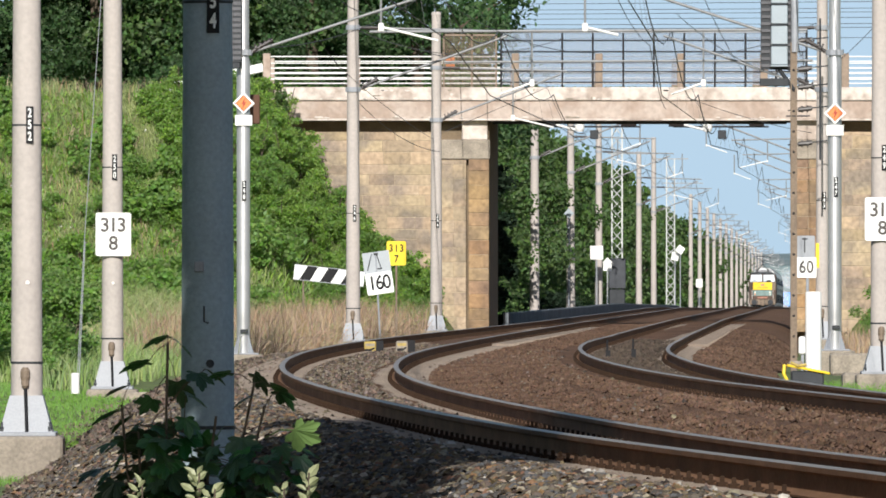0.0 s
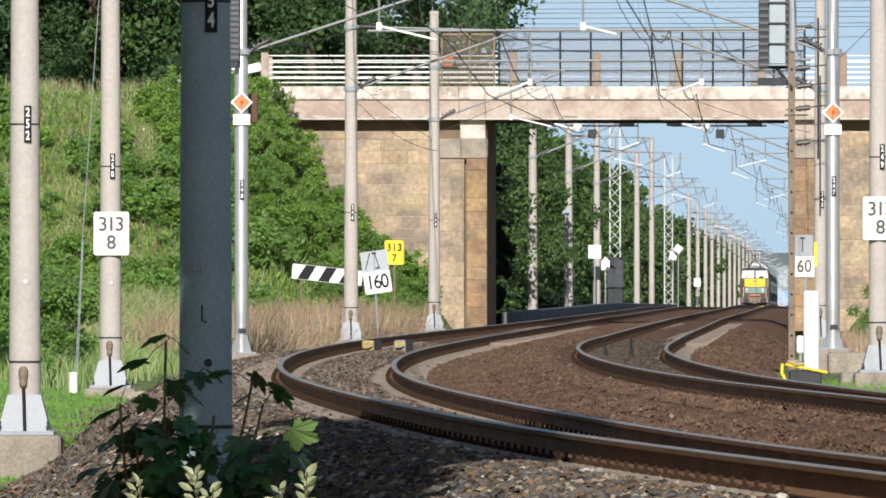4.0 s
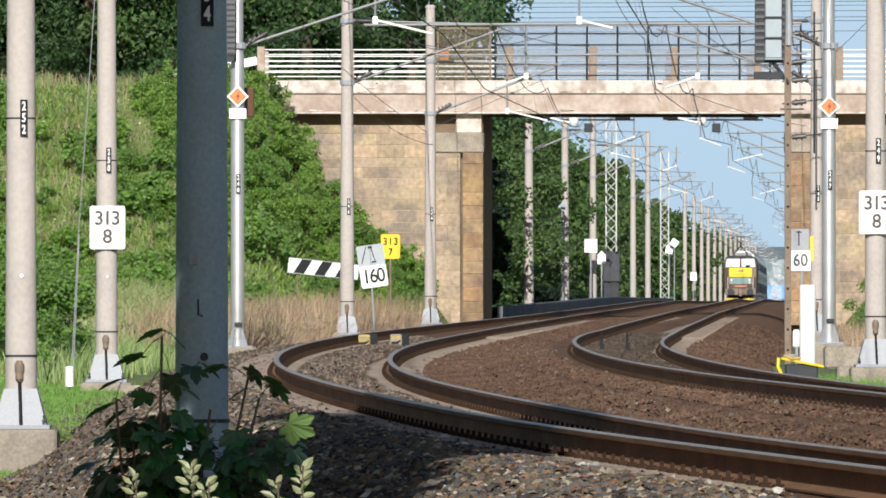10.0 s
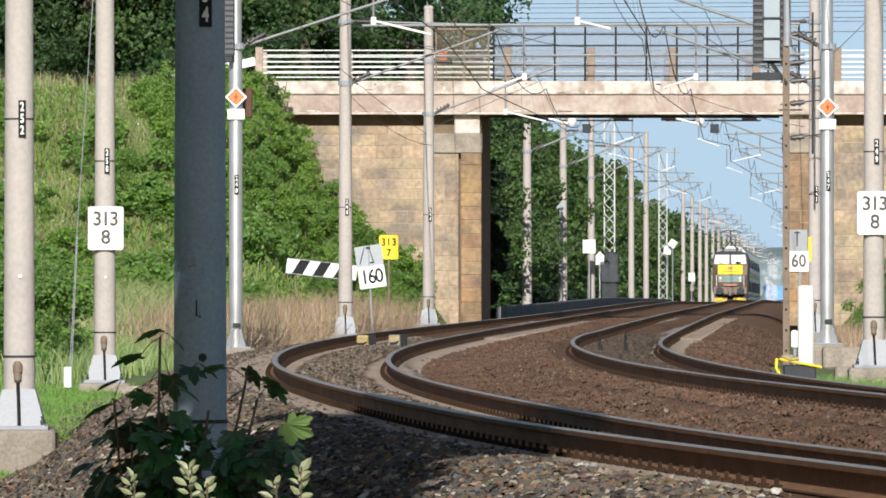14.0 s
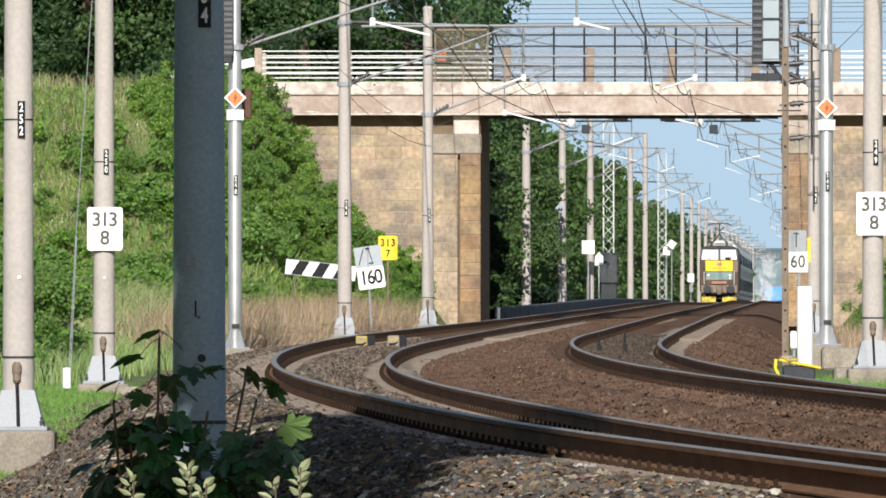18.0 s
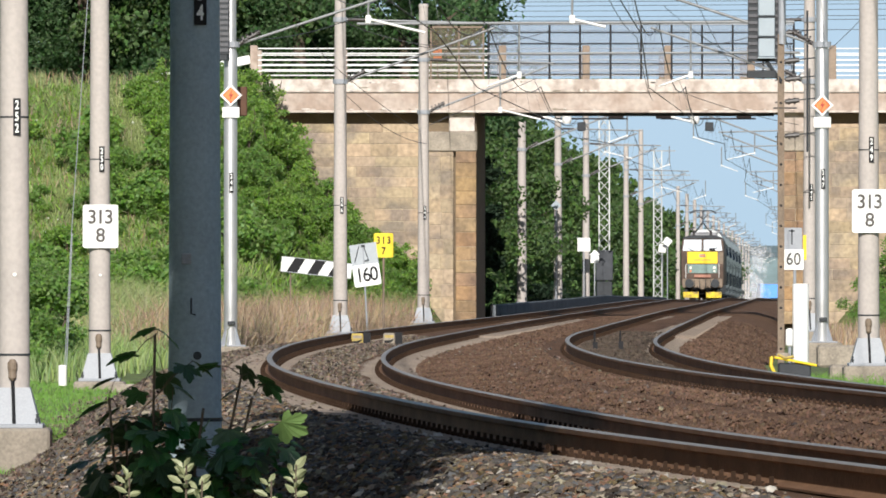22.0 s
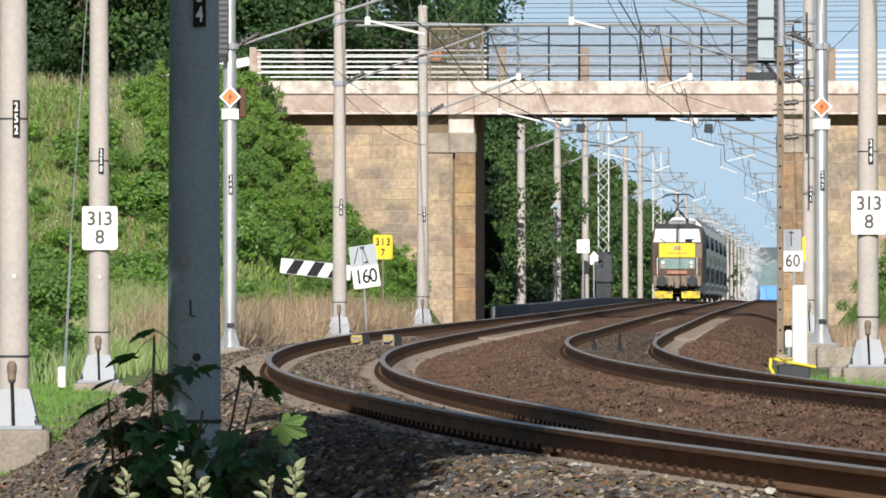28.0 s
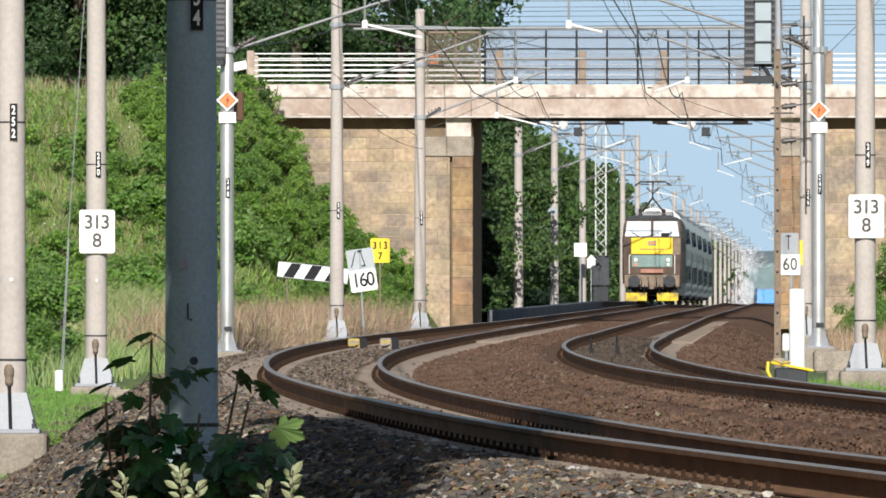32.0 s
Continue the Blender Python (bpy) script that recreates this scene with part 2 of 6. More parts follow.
# ---- building helpers ----
class Shape:
    """Gathers pieces of one mesh."""

    def __init__(self):
        self.v, self.f = [], []

    def add(self, verts, faces):
        k = len(self.v)
        self.v += [tuple(p) for p in verts]
        self.f += [tuple(k + i for i in f) for f in faces]
        return self

    def box(self, x0, x1, y0, y1, z0, z1, cut=0.0):
        """A block, with its upright and level edges cut off by cut."""
        if not cut:
            v = [(x, y, z) for x in (x0, x1) for y in (y0, y1) for z in (z0, z1)]
            return self.add(v, ((0, 1, 3, 2), (4, 6, 7, 5), (0, 4, 5, 1), (2, 3, 7, 6), (0, 2, 6, 4), (1, 5, 7, 3)))
        c, v, f = cut, [], []
        ring = lambda a: [(x0 + a, y0), (x1 - a, y0), (x1, y0 + a), (x1, y1 - a), (x1 - a, y1), (x0 + a, y1), (x0, y1 - a), (x0, y0 + a)]
        small = [(min(max(x, x0 + c), x1 - c), min(max(y, y0 + c), y1 - c)) for x, y in ring(c)]
        for z, r in ((z0, small), (z0 + c, ring(c)), (z1 - c, ring(c)), (z1, small)):
            v += [(x, y, z) for x, y in r]
        for k in range(3):
            f += [(8 * k + i, 8 * k + (i + 1) % 8, 8 * k + 8 + (i + 1) % 8, 8 * k + 8 + i) for i in range(8)]
        f += [tuple(range(7, -1, -1)), tuple(range(24, 32))]
        return self.add(v, f)

    def tube(self, a, b, r0, r1=None, n=8, caps=True):
        a, b = Vector(a), Vector(b)
        r1 = r0 if r1 is None else r1
        d = (b - a).normalized()
        u = d.orthogonal().normalized()
        w = d.cross(u)
        v = []
        for p, r in ((a, r0), (b, r1)):
            v += [p + (u * math.cos(2 * math.pi * i / n) + w * math.sin(2 * math.pi * i / n)) * r for i in range(n)]
        f = [(i, (i + 1) % n, n + (i + 1) % n, n + i) for i in range(n)]
        if caps:
            f += [tuple(range(n - 1, -1, -1)), tuple(range(n, 2 * n))]
        return self.add(v, f)

    def path(self, points, r, n=5):
        """A bent tube, one ring of corners at each point."""
        pts = [Vector(p) for p in points]
        v = []
        for k, p in enumerate(pts):
            d = (pts[min(k + 1, len(pts) - 1)] - pts[max(k - 1, 0)]).normalized()
            u = d.cross(Vector((0, 0, 1)) if abs(d.z) < 0.9 else Vector((0, 1, 0))).normalized()
            w = d.cross(u)
            v += [p + (u * math.cos(2 * math.pi * i / n) + w * math.sin(2 * math.pi * i / n)) * r for i in range(n)]
        f = [(k * n + i, k * n + (i + 1) % n, k * n + n + (i + 1) % n, k * n + n + i) for k in range(len(pts) - 1) for i in range(n)]
        return self.add(v, f + [tuple(range(n - 1, -1, -1)), tuple(range(len(v) - n, len(v)))])

    def turned(self, base, profile, n=16):
        """A body turned about an upright axis at base: (radius, height) pairs."""
        v = [(base[0] + r * math.cos(2 * math.pi * i / n), base[1] + r * math.sin(2 * math.pi * i / n), base[2] + h) for r, h in profile for i in range(n)]
        f = [(k * n + i, k * n + (i + 1) % n, k * n + n + (i + 1) % n, k * n + n + i) for k in range(len(profile) - 1) for i in range(n)]
        f += [tuple(range(n - 1, -1, -1)), tuple(range(len(v) - n, len(v)))]
        return self.add(v, f)

    def mesh(self, name, smooth=False):
        me = bpy.data.meshes.new(name)
        me.from_pydata(self.v, [], self.f)
        me.update()
        if smooth:
            me.shade_smooth()
            me.set_sharp_from_angle(angle=radians(40))
        return me


def part(name, shape, material, parent=None, label="", smooth=False):
    """One mesh object, under a thing or a part (or a thing of its own)."""
    me = shape if isinstance(shape, bpy.types.Mesh) else shape.mesh(name, smooth)
    if material is not None and not me.materials:
        me.materials.append(material)
    ob = new(name, me)
    ob.parent = parent
    if label:
        ob["label"] = label
    return ob


def thing(name, label, category, at=(0, 0, 0), turn=0.0, group=""):
    ob = new(name)
    ob.empty_display_size = 0.3
    ob.matrix_world = pose(*at, 0, 0, turn)
    return tagged(ob, label, category, group)


LETTERS = {}


def lettering(text, height, material, parent, at, squeeze=1.0, name="lettering", thick=0.0):
    """Upright text that faces the camera (towards -y), centred at a place of its parent."""
    key = (text, height, material.name, squeeze, thick)
    me = LETTERS.get(key)
    if me is None:
        cu = bpy.data.curves.new(name, "FONT")
        cu.body, cu.size, cu.align_x, cu.align_y, cu.offset = text, height / 0.72, "CENTER", "CENTER", thick
        cu.resolution_u = 4
        cu.extrude = 0.002
        tmp = bpy.data.objects.new(name, cu)
        scene.collection.objects.link(tmp)
        bpy.context.view_layer.update()
        me = bpy.data.meshes.new_from_object(tmp.evaluated_get(bpy.context.evaluated_depsgraph_get()))
        bpy.data.objects.remove(tmp)
        me.transform(Matrix.Diagonal((squeeze, 1, 1, 1)))
        me.transform(Matrix.Rotation(radians(90), 4, "X"))
        me.materials.clear()
        me.materials.append(material)
        LETTERS[key] = me
    ob = new(name, me)
    ob.parent = parent
    ob.location = at
    return ob


def word(text, height, material, parent, at, pitch, squeeze=1.0, thick=0.0):
    """Characters side by side, each a piece of its own."""
    for k, ch in enumerate(text):
        lettering(ch, height, material, parent, (at[0] + (k - (len(text) - 1) / 2) * pitch, at[1], at[2]), squeeze, "digit", thick)


# ---- the line ----
SPACING = 4.29   # between the two tracks
GAUGE = 1.507    # between rail centres
RADIUS, STRAIGHT_FROM, LEAN, EASE = 1126.4, 266.2, 0.03701, 144.5  # EASE: length over which the bend sets in
LEVELS = ((-60, 0.50), (20, 0.47), (50, 0.398), (75, 0.274), (100, 0.208), (130, 0.10), (170, -0.024), (220, -0.183), (320, -0.441), (420, -0.70),
          (531, -0.965), (620, -1.42), (700, -1.80), (790, -2.36), (900, -3.03), (962, -3.35), (1160, -4.52), (1300, -5.32), (2000, -9.2))
LIFT = ((60, 0.03), (110, 0.0), (170, 0.012), (230, -0.02), (320, 0.09), (531, 0.075), (700, 0.03), (900, 0.0))  # the second track above the first


def xc(y):
    """Centre of the left track."""
    x = 11.086 + LEAN * (y - 531)
    d = max(0.0, STRAIGHT_FROM - y)
    if d < EASE:
        return x + d ** 3 / (6 * RADIUS * EASE)
    return x + EASE ** 2 / (6 * RADIUS) + EASE * (d - EASE) / (2 * RADIUS) + (d - EASE) ** 2 / (2 * RADIUS)


def graded(y):
    ys, zs = zip(*LEVELS)
    w = min(14.0, 4 + abs(y) * 0.03)
    return float(np.mean([np.interp(y + w * k, ys, zs) for k in (-1, -0.6, -0.2, 0.2, 0.6, 1)]))


GRADED = [graded(-60 + k) for k in range(2100)]


def zr(y):
    """Level of the rails, rounded where the grade changes."""
    p = min(2098.0, max(0.0, y + 60))
    k = int(p)
    return GRADED[k] + (GRADED[k + 1] - GRADED[k]) * (p - k)


def cant(y):
    return 0.095 * min(1.0, max(0.0, (316 - y) / 106))


def lift(o, y):
    """How far the bed and the second track lie above the first, at o metres from the first track's centre."""
    return float(np.interp(y, *zip(*LIFT))) * max(0.0, min(1.0, (o - 1.3) / (SPACING - 2.6)))


def heading(y):
    d = max(0.0, STRAIGHT_FROM - y)
    bend = d * d / (2 * RADIUS * EASE) if d < EASE else (d - EASE / 2) / RADIUS
    return math.degrees(math.atan(LEAN - bend))


def ground_z(x, y):
    """Height of the natural ground beside the ballast."""
    o = x - xc(y)
    z = zr(y) - 0.78 - 0.38 * max(0.0, min(1.0, (165 - y) / 30)) * (1 if o < 0 else 0)
    z += 0.06 * noise.noise((x * 0.35, y * 0.35, 0)) + 0.10 * noise.noise((x * 0.08, y * 0.08, 3))
    side = -o - 5.4 if o < 0 else o - SPACING - 5.6
    # the cutting's sides rise slowly away from the line
    if side > 0 and y > 120 and (o < 0 or y < 420):
        z += min(side, 14.0) * (0.16 if o < 0 else 0.04) * min(1.0, (y - 120) / 60)
    # approach ramps of the road bridge
    if 300 < y < 420:
        top = ramp_top(x)
        if top > z:
            front = top - max(0.0, 344.4 - y) / 1.7
            back = top - max(0.0, y - 354.5) / 1.7
            z = max(z, min(front, back, top))
    return z


def bed_tilt(o):
    """The bed follows the lean of its track, and evens out towards the middle of the line."""
    return max(-1.3, min(1.3, o)) * (1.0 if o < 1.3 else max(0.0, (2.26 - o) / 0.96))


def bed_wave(o, y):
    return (0.006 if abs(o) < 1.35 or abs(o - SPACING) < 1.35 else 0.03) * noise.noise((o * 0.3, y * 0.15, 7))


def ramp_top(x):
    if x < 6:
        return float(np.interp(x, (-6.2, -5.2, -4.5, -3.8, -2.44, -1.0, -0.3, 1.2), (6.75, 6.15, 5.1, 3.6, 2.6, 1.0, 0.1, -2.0)))
    return 6.6 - max(0.0, 19.5 - x) * 1.15


# ---- ground, ballast and rails ----
def build_ground():
    ys = sorted({*np.arange(-40, 60, 6.0), *np.arange(60, 150, 1.5), *np.arange(150, 320, 2.5), *np.arange(320, 372, 0.8), *np.arange(372, 500, 6),
                 *np.arange(500, 1500, 25), 1600, 1800, 2200, 2800, 3500, 4500})
    os_ = sorted({*-np.geomspace(14, 700, 26), *np.arange(-14, 18, 0.55), *np.geomspace(18, 700, 26)})
    v = [(xc(y) + o, y, ground_z(xc(y) + o, y) - (0.35 if -2.6 < o < SPACING + 2.6 else 0)) for y in ys for o in os_]
    n = len(os_)
    f = [(j * n + i, j * n + i + 1, j * n + n + i + 1, j * n + n + i) for j in range(len(ys) - 1) for i in range(n - 1)]
    me = Shape().add(v, f).mesh("ground", True)
    me.materials.append(TURF)
    me.materials.append(FOREST_FLOOR)
    woods = [356 < ys[k // (n - 1)] < 1500 and os_[k % (n - 1)] < -3 for k in range(len(f))]
    me.polygons.foreach_set("material_index", [1 if w else 0 for w in woods])
    ob = part("ground", me, None)
    tagged(ob, "rough grassy ground with soil along the railway", "ground", kind="structure")


def ys_along(first, last):
    y, out = first, []
    while y < last:
        out.append(y)
        y += 1.5 if y < 250 else 6.0 if y < 600 else 15.0
    return out + [last]


BED_O = (-4.2, -3.5, -2.9, -2.35, -1.9, -1.6, -1.22, -1.10, -0.62, -0.5, 0.0, 0.5, 0.62, 1.10, 1.22, 1.6, 1.9, 2.26)
BED_Z = (-1.42, -1.10, -0.68, -0.36, -0.23, -0.19, -0.187, -0.187, -0.187, -0.18, -0.165, -0.18, -0.187, -0.187, -0.187, -0.19, -0.20, -0.24)


def buried(o, z):
    """On the side of the first track, the second track's sleeper ends lie under the stones."""
    return max(z, -0.162) if 0.9 < o < 1.7 else z


def build_ballast():
    ys = ys_along(-40, 1500)
    o_rel = list(zip(BED_O, BED_Z))
    v = []
    for y in ys:
        c = cant(y)
        row = [(o, z, -c * bed_tilt(o) / GAUGE) for o, z in o_rel]
        row += [(SPACING - o, buried(o, z), c * bed_tilt(o) / GAUGE) for o, z in o_rel[-2::-1]]
        for o, z, t in row:
            wob = bed_wave(o, y)
            v.append((xc(y) + o, y, zr(y) + lift(o, y) + z + t + (wob if z > -0.9 else 0)))
    n = len(row)
    f = [(j * n + i, j * n + i + 1, j * n + n + i + 1, j * n + n + i) for j in range(len(ys) - 1) for i in range(n - 1)]
    ob = part("ballast_bed", Shape().add(v, f), BALLAST, smooth=True)
    tagged(ob, "brown crushed stone ballast bed under both tracks", "ballast", kind="structure")


RAIL_PROFILE = [(-0.075, -0.172), (-0.075, -0.160), (-0.03, -0.148), (-0.009, -0.135), (-0.009, -0.050), (-0.036, -0.036), (-0.036, -0.008), (-0.026, 0.0),
                (0.026, 0.0), (0.036, -0.008), (0.036, -0.036), (0.009, -0.050), (0.009, -0.135), (0.03, -0.148), (0.075, -0.160), (0.075, -0.172)]


RUST_DARK = mat("dark_rust", (0.045, 0.027, 0.018), 0.9, vary=0.3, spec=0.05)


def build_track(offset, label):
    track = thing("railway_track", label, "railway track", group="tracks")
    ys = ys_along(-40, 1500)
    n = len(RAIL_PROFILE)
    for side in (-1, 1):
        v, f = [], []
        for y in ys:
            x, z = xc(y) + offset + side * GAUGE / 2, zr(y) + lift(offset, y) - side * cant(y) / 2
            v += [(x + a, y, z + b) for a, b in RAIL_PROFILE]
        for j in range(len(ys) - 1):
            f += [(j * n + i, j * n + (i + 1) % n, j * n + n + (i + 1) % n, j * n + n + i) for i in range(n)]
        me = Shape().add(v, f).mesh("rail", True)
        me.materials.append(RUST)
        me.materials.append(RAIL_TOP)
        me.polygons.foreach_set("material_index", [1 if (k % n) in (6, 7, 8) else 0 for k in range(len(f))])
        part("rail", me, None, track)
    # concrete sleepers and their clips
    shared = Shape().box(-1.3, 1.3, -0.14, 0.14, -0.40, -0.178, 0.02).mesh("sleeper")
    shared.materials.append(SLEEPER)
    clips, more = Shape(), Shape()
    k = 0
    y = 57.0
    while y < 330:
        if k < 300:
            s = part("sleeper", shared, None, track)
            s.matrix_basis = Matrix.Translation((xc(y) + offset, y, zr(y) + lift(offset, y))) @ pose(0, 0, 0, 0, math.degrees(math.atan(cant(y) / GAUGE)), -heading(y))
        else:
            more.box(xc(y) + offset - 1.3, xc(y) + offset + 1.3, y - 0.14, y + 0.14, zr(y) + lift(offset, y) - 0.4, zr(y) + lift(offset, y) - 0.178)
        for side in (-1, 1):
            for inner in (-1, 1):
                x, z = xc(y) + offset + side * GAUGE / 2 + inner * 0.085, zr(y) + lift(offset, y) - side * cant(y) / 2
                clips.box(x - 0.03, x + 0.03, y - 0.07, y + 0.07, z - 0.19, z - 0.148)
                clips.box(x - 0.012, x + 0.012, y - 0.035, y + 0.035, z - 0.148, z - 0.112)
        k += 1
        y += 0.6
    tagged(part("fastening", clips, RUST_DARK, track), kind="stuff")
    if more.v:
        tagged(part("sleeper_rest", more, SLEEPER, track), kind="stuff")


def scatter_stones(name, label, material, count, y0, y1, o0, o1, size, seed, level, rich=False):
    """Crushed stones half sunk in the bed: a rim and a broken top, of three corners each where they lie near."""
    rng = np.random.default_rng(seed)
    if rich:
        rim = [(math.cos(a), math.sin(a), -0.35) for a in (0.1, 1.0, 2.2, 3.0, 4.3, 5.2)]
        base = np.array(rim + [(0.5 * math.cos(a), 0.5 * math.sin(a), 0.6) for a in (0.6, 2.7, 4.7)])
        faces = np.array([(6, 7, 8), (0, 1, 6), (1, 2, 7), (1, 7, 6), (2, 3, 7), (3, 4, 8), (3, 8, 7), (4, 5, 8), (5, 0, 6), (5, 6, 8)])
    else:
        base = np.array([(1, 0.2, -0.3), (-1, -0.2, -0.3), (-0.2, 1, -0.3), (0.2, -1, -0.3), (0, 0, 1)], float)
        faces = np.array([(0, 2, 4), (2, 1, 4), (1, 3, 4), (3, 0, 4)])
    c = len(base)
    v = np.zeros((count * c, 3))
    for k in range(count):
        y, o = rng.uniform(y0, y1), rng.uniform(o0, o1)
        s = size * rng.uniform(0.5, 1.5)
        p = base * rng.uniform(0.65, 1.2, (c, 1)) * s * np.array([rng.uniform(0.8, 1.3), rng.uniform(0.7, 1.1), rng.uniform(0.6, 1.0)])
        a, b = rng.uniform(0, 6.28), rng.uniform(-0.8, 0.8)
        ca, sa, cb, sb = math.cos(a), math.sin(a), math.cos(b), math.sin(b)
        m = np.array([[ca, -sa, 0], [sa, ca, 0], [0, 0, 1]]) @ np.array([[cb, 0, sb], [0, 1, 0], [-sb, 0, cb]])
        v[k * c:k * c + c] = p @ m.T + (xc(y) + o, y, level(o, y) + s * 0.18)
    f = (faces[None] + (np.arange(count) * c)[:, None, None]).reshape(-1, 3)
    me = bpy.data.meshes.new(name)
    me.from_pydata(v.tolist(), [], f.tolist())
    tagged(part(name, me, material), label, "stones", kind="stuff")


def shoulder_level(o, y):
    ys, zs = BED_O, BED_Z
    wave = bed_wave(o, y) + lift(o, y)
    if o > SPACING / 2:
        o = SPACING - o
        return wave + zr(y) + buried(o, np.interp(o, ys, zs)) + cant(y) * bed_tilt(o) / GAUGE
    return wave + zr(y) + np.interp(o, ys, zs) - cant(y) * bed_tilt(o) / GAUGE


def side_level(o, y):
    return max(shoulder_level(o, y), ground_z(xc(y) + o, y))


build_ground()
build_ballast()


# ---- the road bridge ----
FACE = 345.0  # the side of the bridge that faces the camera


def stone_wall(parent, x0, x1, y, z0, z1, course, seed, depth=0.35, width=(0.6, 1.6), nudge=0.012, stone=None):
    """Squared stones in courses, each a piece of its own, over a mortar core that stands a little back."""
    rng = random.Random(seed)
    part("core", Shape().box(x0 + 0.02, x1 - 0.02, y + 0.006, y + 0.05 + depth, z0, z1 - 0.02), POINTING, parent)
    z = z0
    while z < z1 - 0.05:
        h = min(course * rng.uniform(0.85, 1.15), z1 - z)
        x = x0
        while x < x1 - 0.05:
            w = rng.uniform(*width)
            if x1 - x - w < 0.3:
                w = x1 - x
            out = -rng.uniform(0.001, nudge * 0.8)
            part("stone", Shape().box(x + 0.001, x + w - 0.001, y + out, y + 0.3, z + 0.001 + rng.uniform(0, 0.006), z + h - 0.001 - rng.uniform(0, 0.006), rng.uniform(0.006, 0.02)), stone or SANDSTONE, parent)
            x += w
        z += h


def skewed(x0, x1, y0, y1, z0, z1):
    """A wall that runs along the line, from the face of the bridge inwards."""
    return Shape().add([(x + LEAN * (y - FACE), y, z) for x in (x0, x1) for y in (y0, y1) for z in (z0, z1)],
                       ((0, 1, 3, 2), (4, 6, 7, 5), (0, 4, 5, 1), (2, 3, 7, 6), (0, 2, 6, 4), (1, 5, 7, 3)))


def build_bridge():
    left = thing("bridge_abutment", "sandstone block abutment of the road bridge, weathered yellow-brown", "abutment", group="bridge abutments")
    stone_wall(left, -6.2, -0.07, FACE + 0.15, -0.9, 5.5, 0.37, 1)
    stone_wall(left, -0.05, 0.745, FACE - 0.02, -0.9, 4.62, 0.42, 2, width=(0.35, 0.5))
    stone_wall(left, 0.815, 1.47, FACE - 0.05, -0.9, 4.62, 0.42, 3, width=(0.6, 0.8), depth=0.5, nudge=0.03, stone=SANDSTONE_ORANGE)
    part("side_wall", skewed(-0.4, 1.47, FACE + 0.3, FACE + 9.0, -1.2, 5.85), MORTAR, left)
    part("capstone", Shape().box(-0.07, 1.50, FACE - 0.10, FACE + 0.6, 4.62, 5.25, 0.03), CONCRETE_OLD, left, "grey-brown weathered cap block")
    part("pier_head", Shape().box(0.60, 1.42, FACE - 0.04, FACE + 0.6, 5.25, 5.89, 0.02), RENDER_PALE, left)
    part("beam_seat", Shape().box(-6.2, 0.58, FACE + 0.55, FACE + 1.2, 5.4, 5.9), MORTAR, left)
    right = thing("bridge_abutment", "sandstone block abutment of the road bridge beside the signal", "abutment", group="bridge abutments")
    stone_wall(right, 11.15, 12.1, FACE - 0.05, -0.9, 4.62, 0.42, 4, width=(0.5, 0.6), depth=0.5, nudge=0.03, stone=SANDSTONE_ORANGE)
    stone_wall(right, 12.12, 18.0, FACE + 0.1, -0.9, 5.5, 0.37, 5)
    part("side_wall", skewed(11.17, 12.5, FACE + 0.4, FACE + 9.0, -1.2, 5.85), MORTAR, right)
    part("capstone", Shape().box(11.1, 12.1, FACE - 0.10, FACE + 0.6, 4.62, 5.25, 0.03), CONCRETE_OLD, right)
    part("pier_head", Shape().box(11.2, 12.0, FACE - 0.04, FACE + 0.6, 5.25, 5.89, 0.02), RENDER_PALE, right)
    part("beam_seat", Shape().box(11.9, 18.0, FACE + 0.55, FACE + 1.2, 5.4, 5.9), MORTAR, right)

    deck = thing("bridge_deck", "pink-rendered concrete road bridge deck over both tracks", "bridge")
    part("fascia", Shape().box(-5.55, 30, FACE - 0.35, FACE - 0.05, 5.91, 6.48, 0.02), RENDER_PINK, deck)
    part("edge_beam", Shape().box(-5.55, 30, FACE - 0.43, FACE + 0.1, 6.49, 6.92, 0.03), RENDER_PALE, deck, "pale chipped edge beam")
    part("drip_edge", Shape().box(-5.55, 30, FACE - 0.37, FACE - 0.05, 5.85, 5.92, 0.015), RENDER_PALE, deck)
    part("slab", Shape().box(-5.55, 30, FACE - 0.04, FACE + 8.4, 5.89, 6.8), CONCRETE_OLD, deck)
    part("far_edge_beam", Shape().box(-5.55, 30, FACE + 8.0, FACE + 8.5, 6.45, 6.92, 0.03), RENDER_PALE, deck)
    part("girder", Shape().box(1.6, 11.0, FACE + 0.3, FACE + 0.7, 5.75, 5.9), STEEL_DARK, deck)
    part("roadway", Shape().box(-5.5, 30, FACE + 0.6, FACE + 7.8, 6.78, 6.86), ASPHALT, deck)

    rng = random.Random(61)
    for k in range(64):
        low = k % 3 == 0
        x, w = rng.uniform(-5.3, 13.5), rng.uniform(0.05, 0.32)
        h = rng.uniform(0.025, 0.085) if low else rng.uniform(0.03, 0.13)
        z, y = (5.93, FACE - 0.373) if low else (rng.choice((6.50, 6.50, 6.62, 6.78)), FACE - 0.433)
        rim = [(x + w * 0.5 * math.cos(a) * rng.uniform(0.7, 1.2), y, z + h * 0.5 + h * 0.5 * math.sin(a) * rng.uniform(0.6, 1.0)) for a in (0, 0.7, 1.5, 2.3, 3.1, 3.9, 4.7, 5.5)]
        back = [(a, y + 0.01, c) for a, b, c in rim]
        part("render_chip", Shape().add(rim + back, [tuple(range(8)), tuple(range(15, 7, -1))] + [(i, 8 + i, 8 + (i + 1) % 8, (i + 1) % 8) for i in range(8)]), CHIP_PALE if k % 4 else CONCRETE_OLD, deck)

    posts = (-5.63, -2.83, -0.16, 2.31, 4.98, 7.60, 10.25, 12.85, 15.5, 18.2)
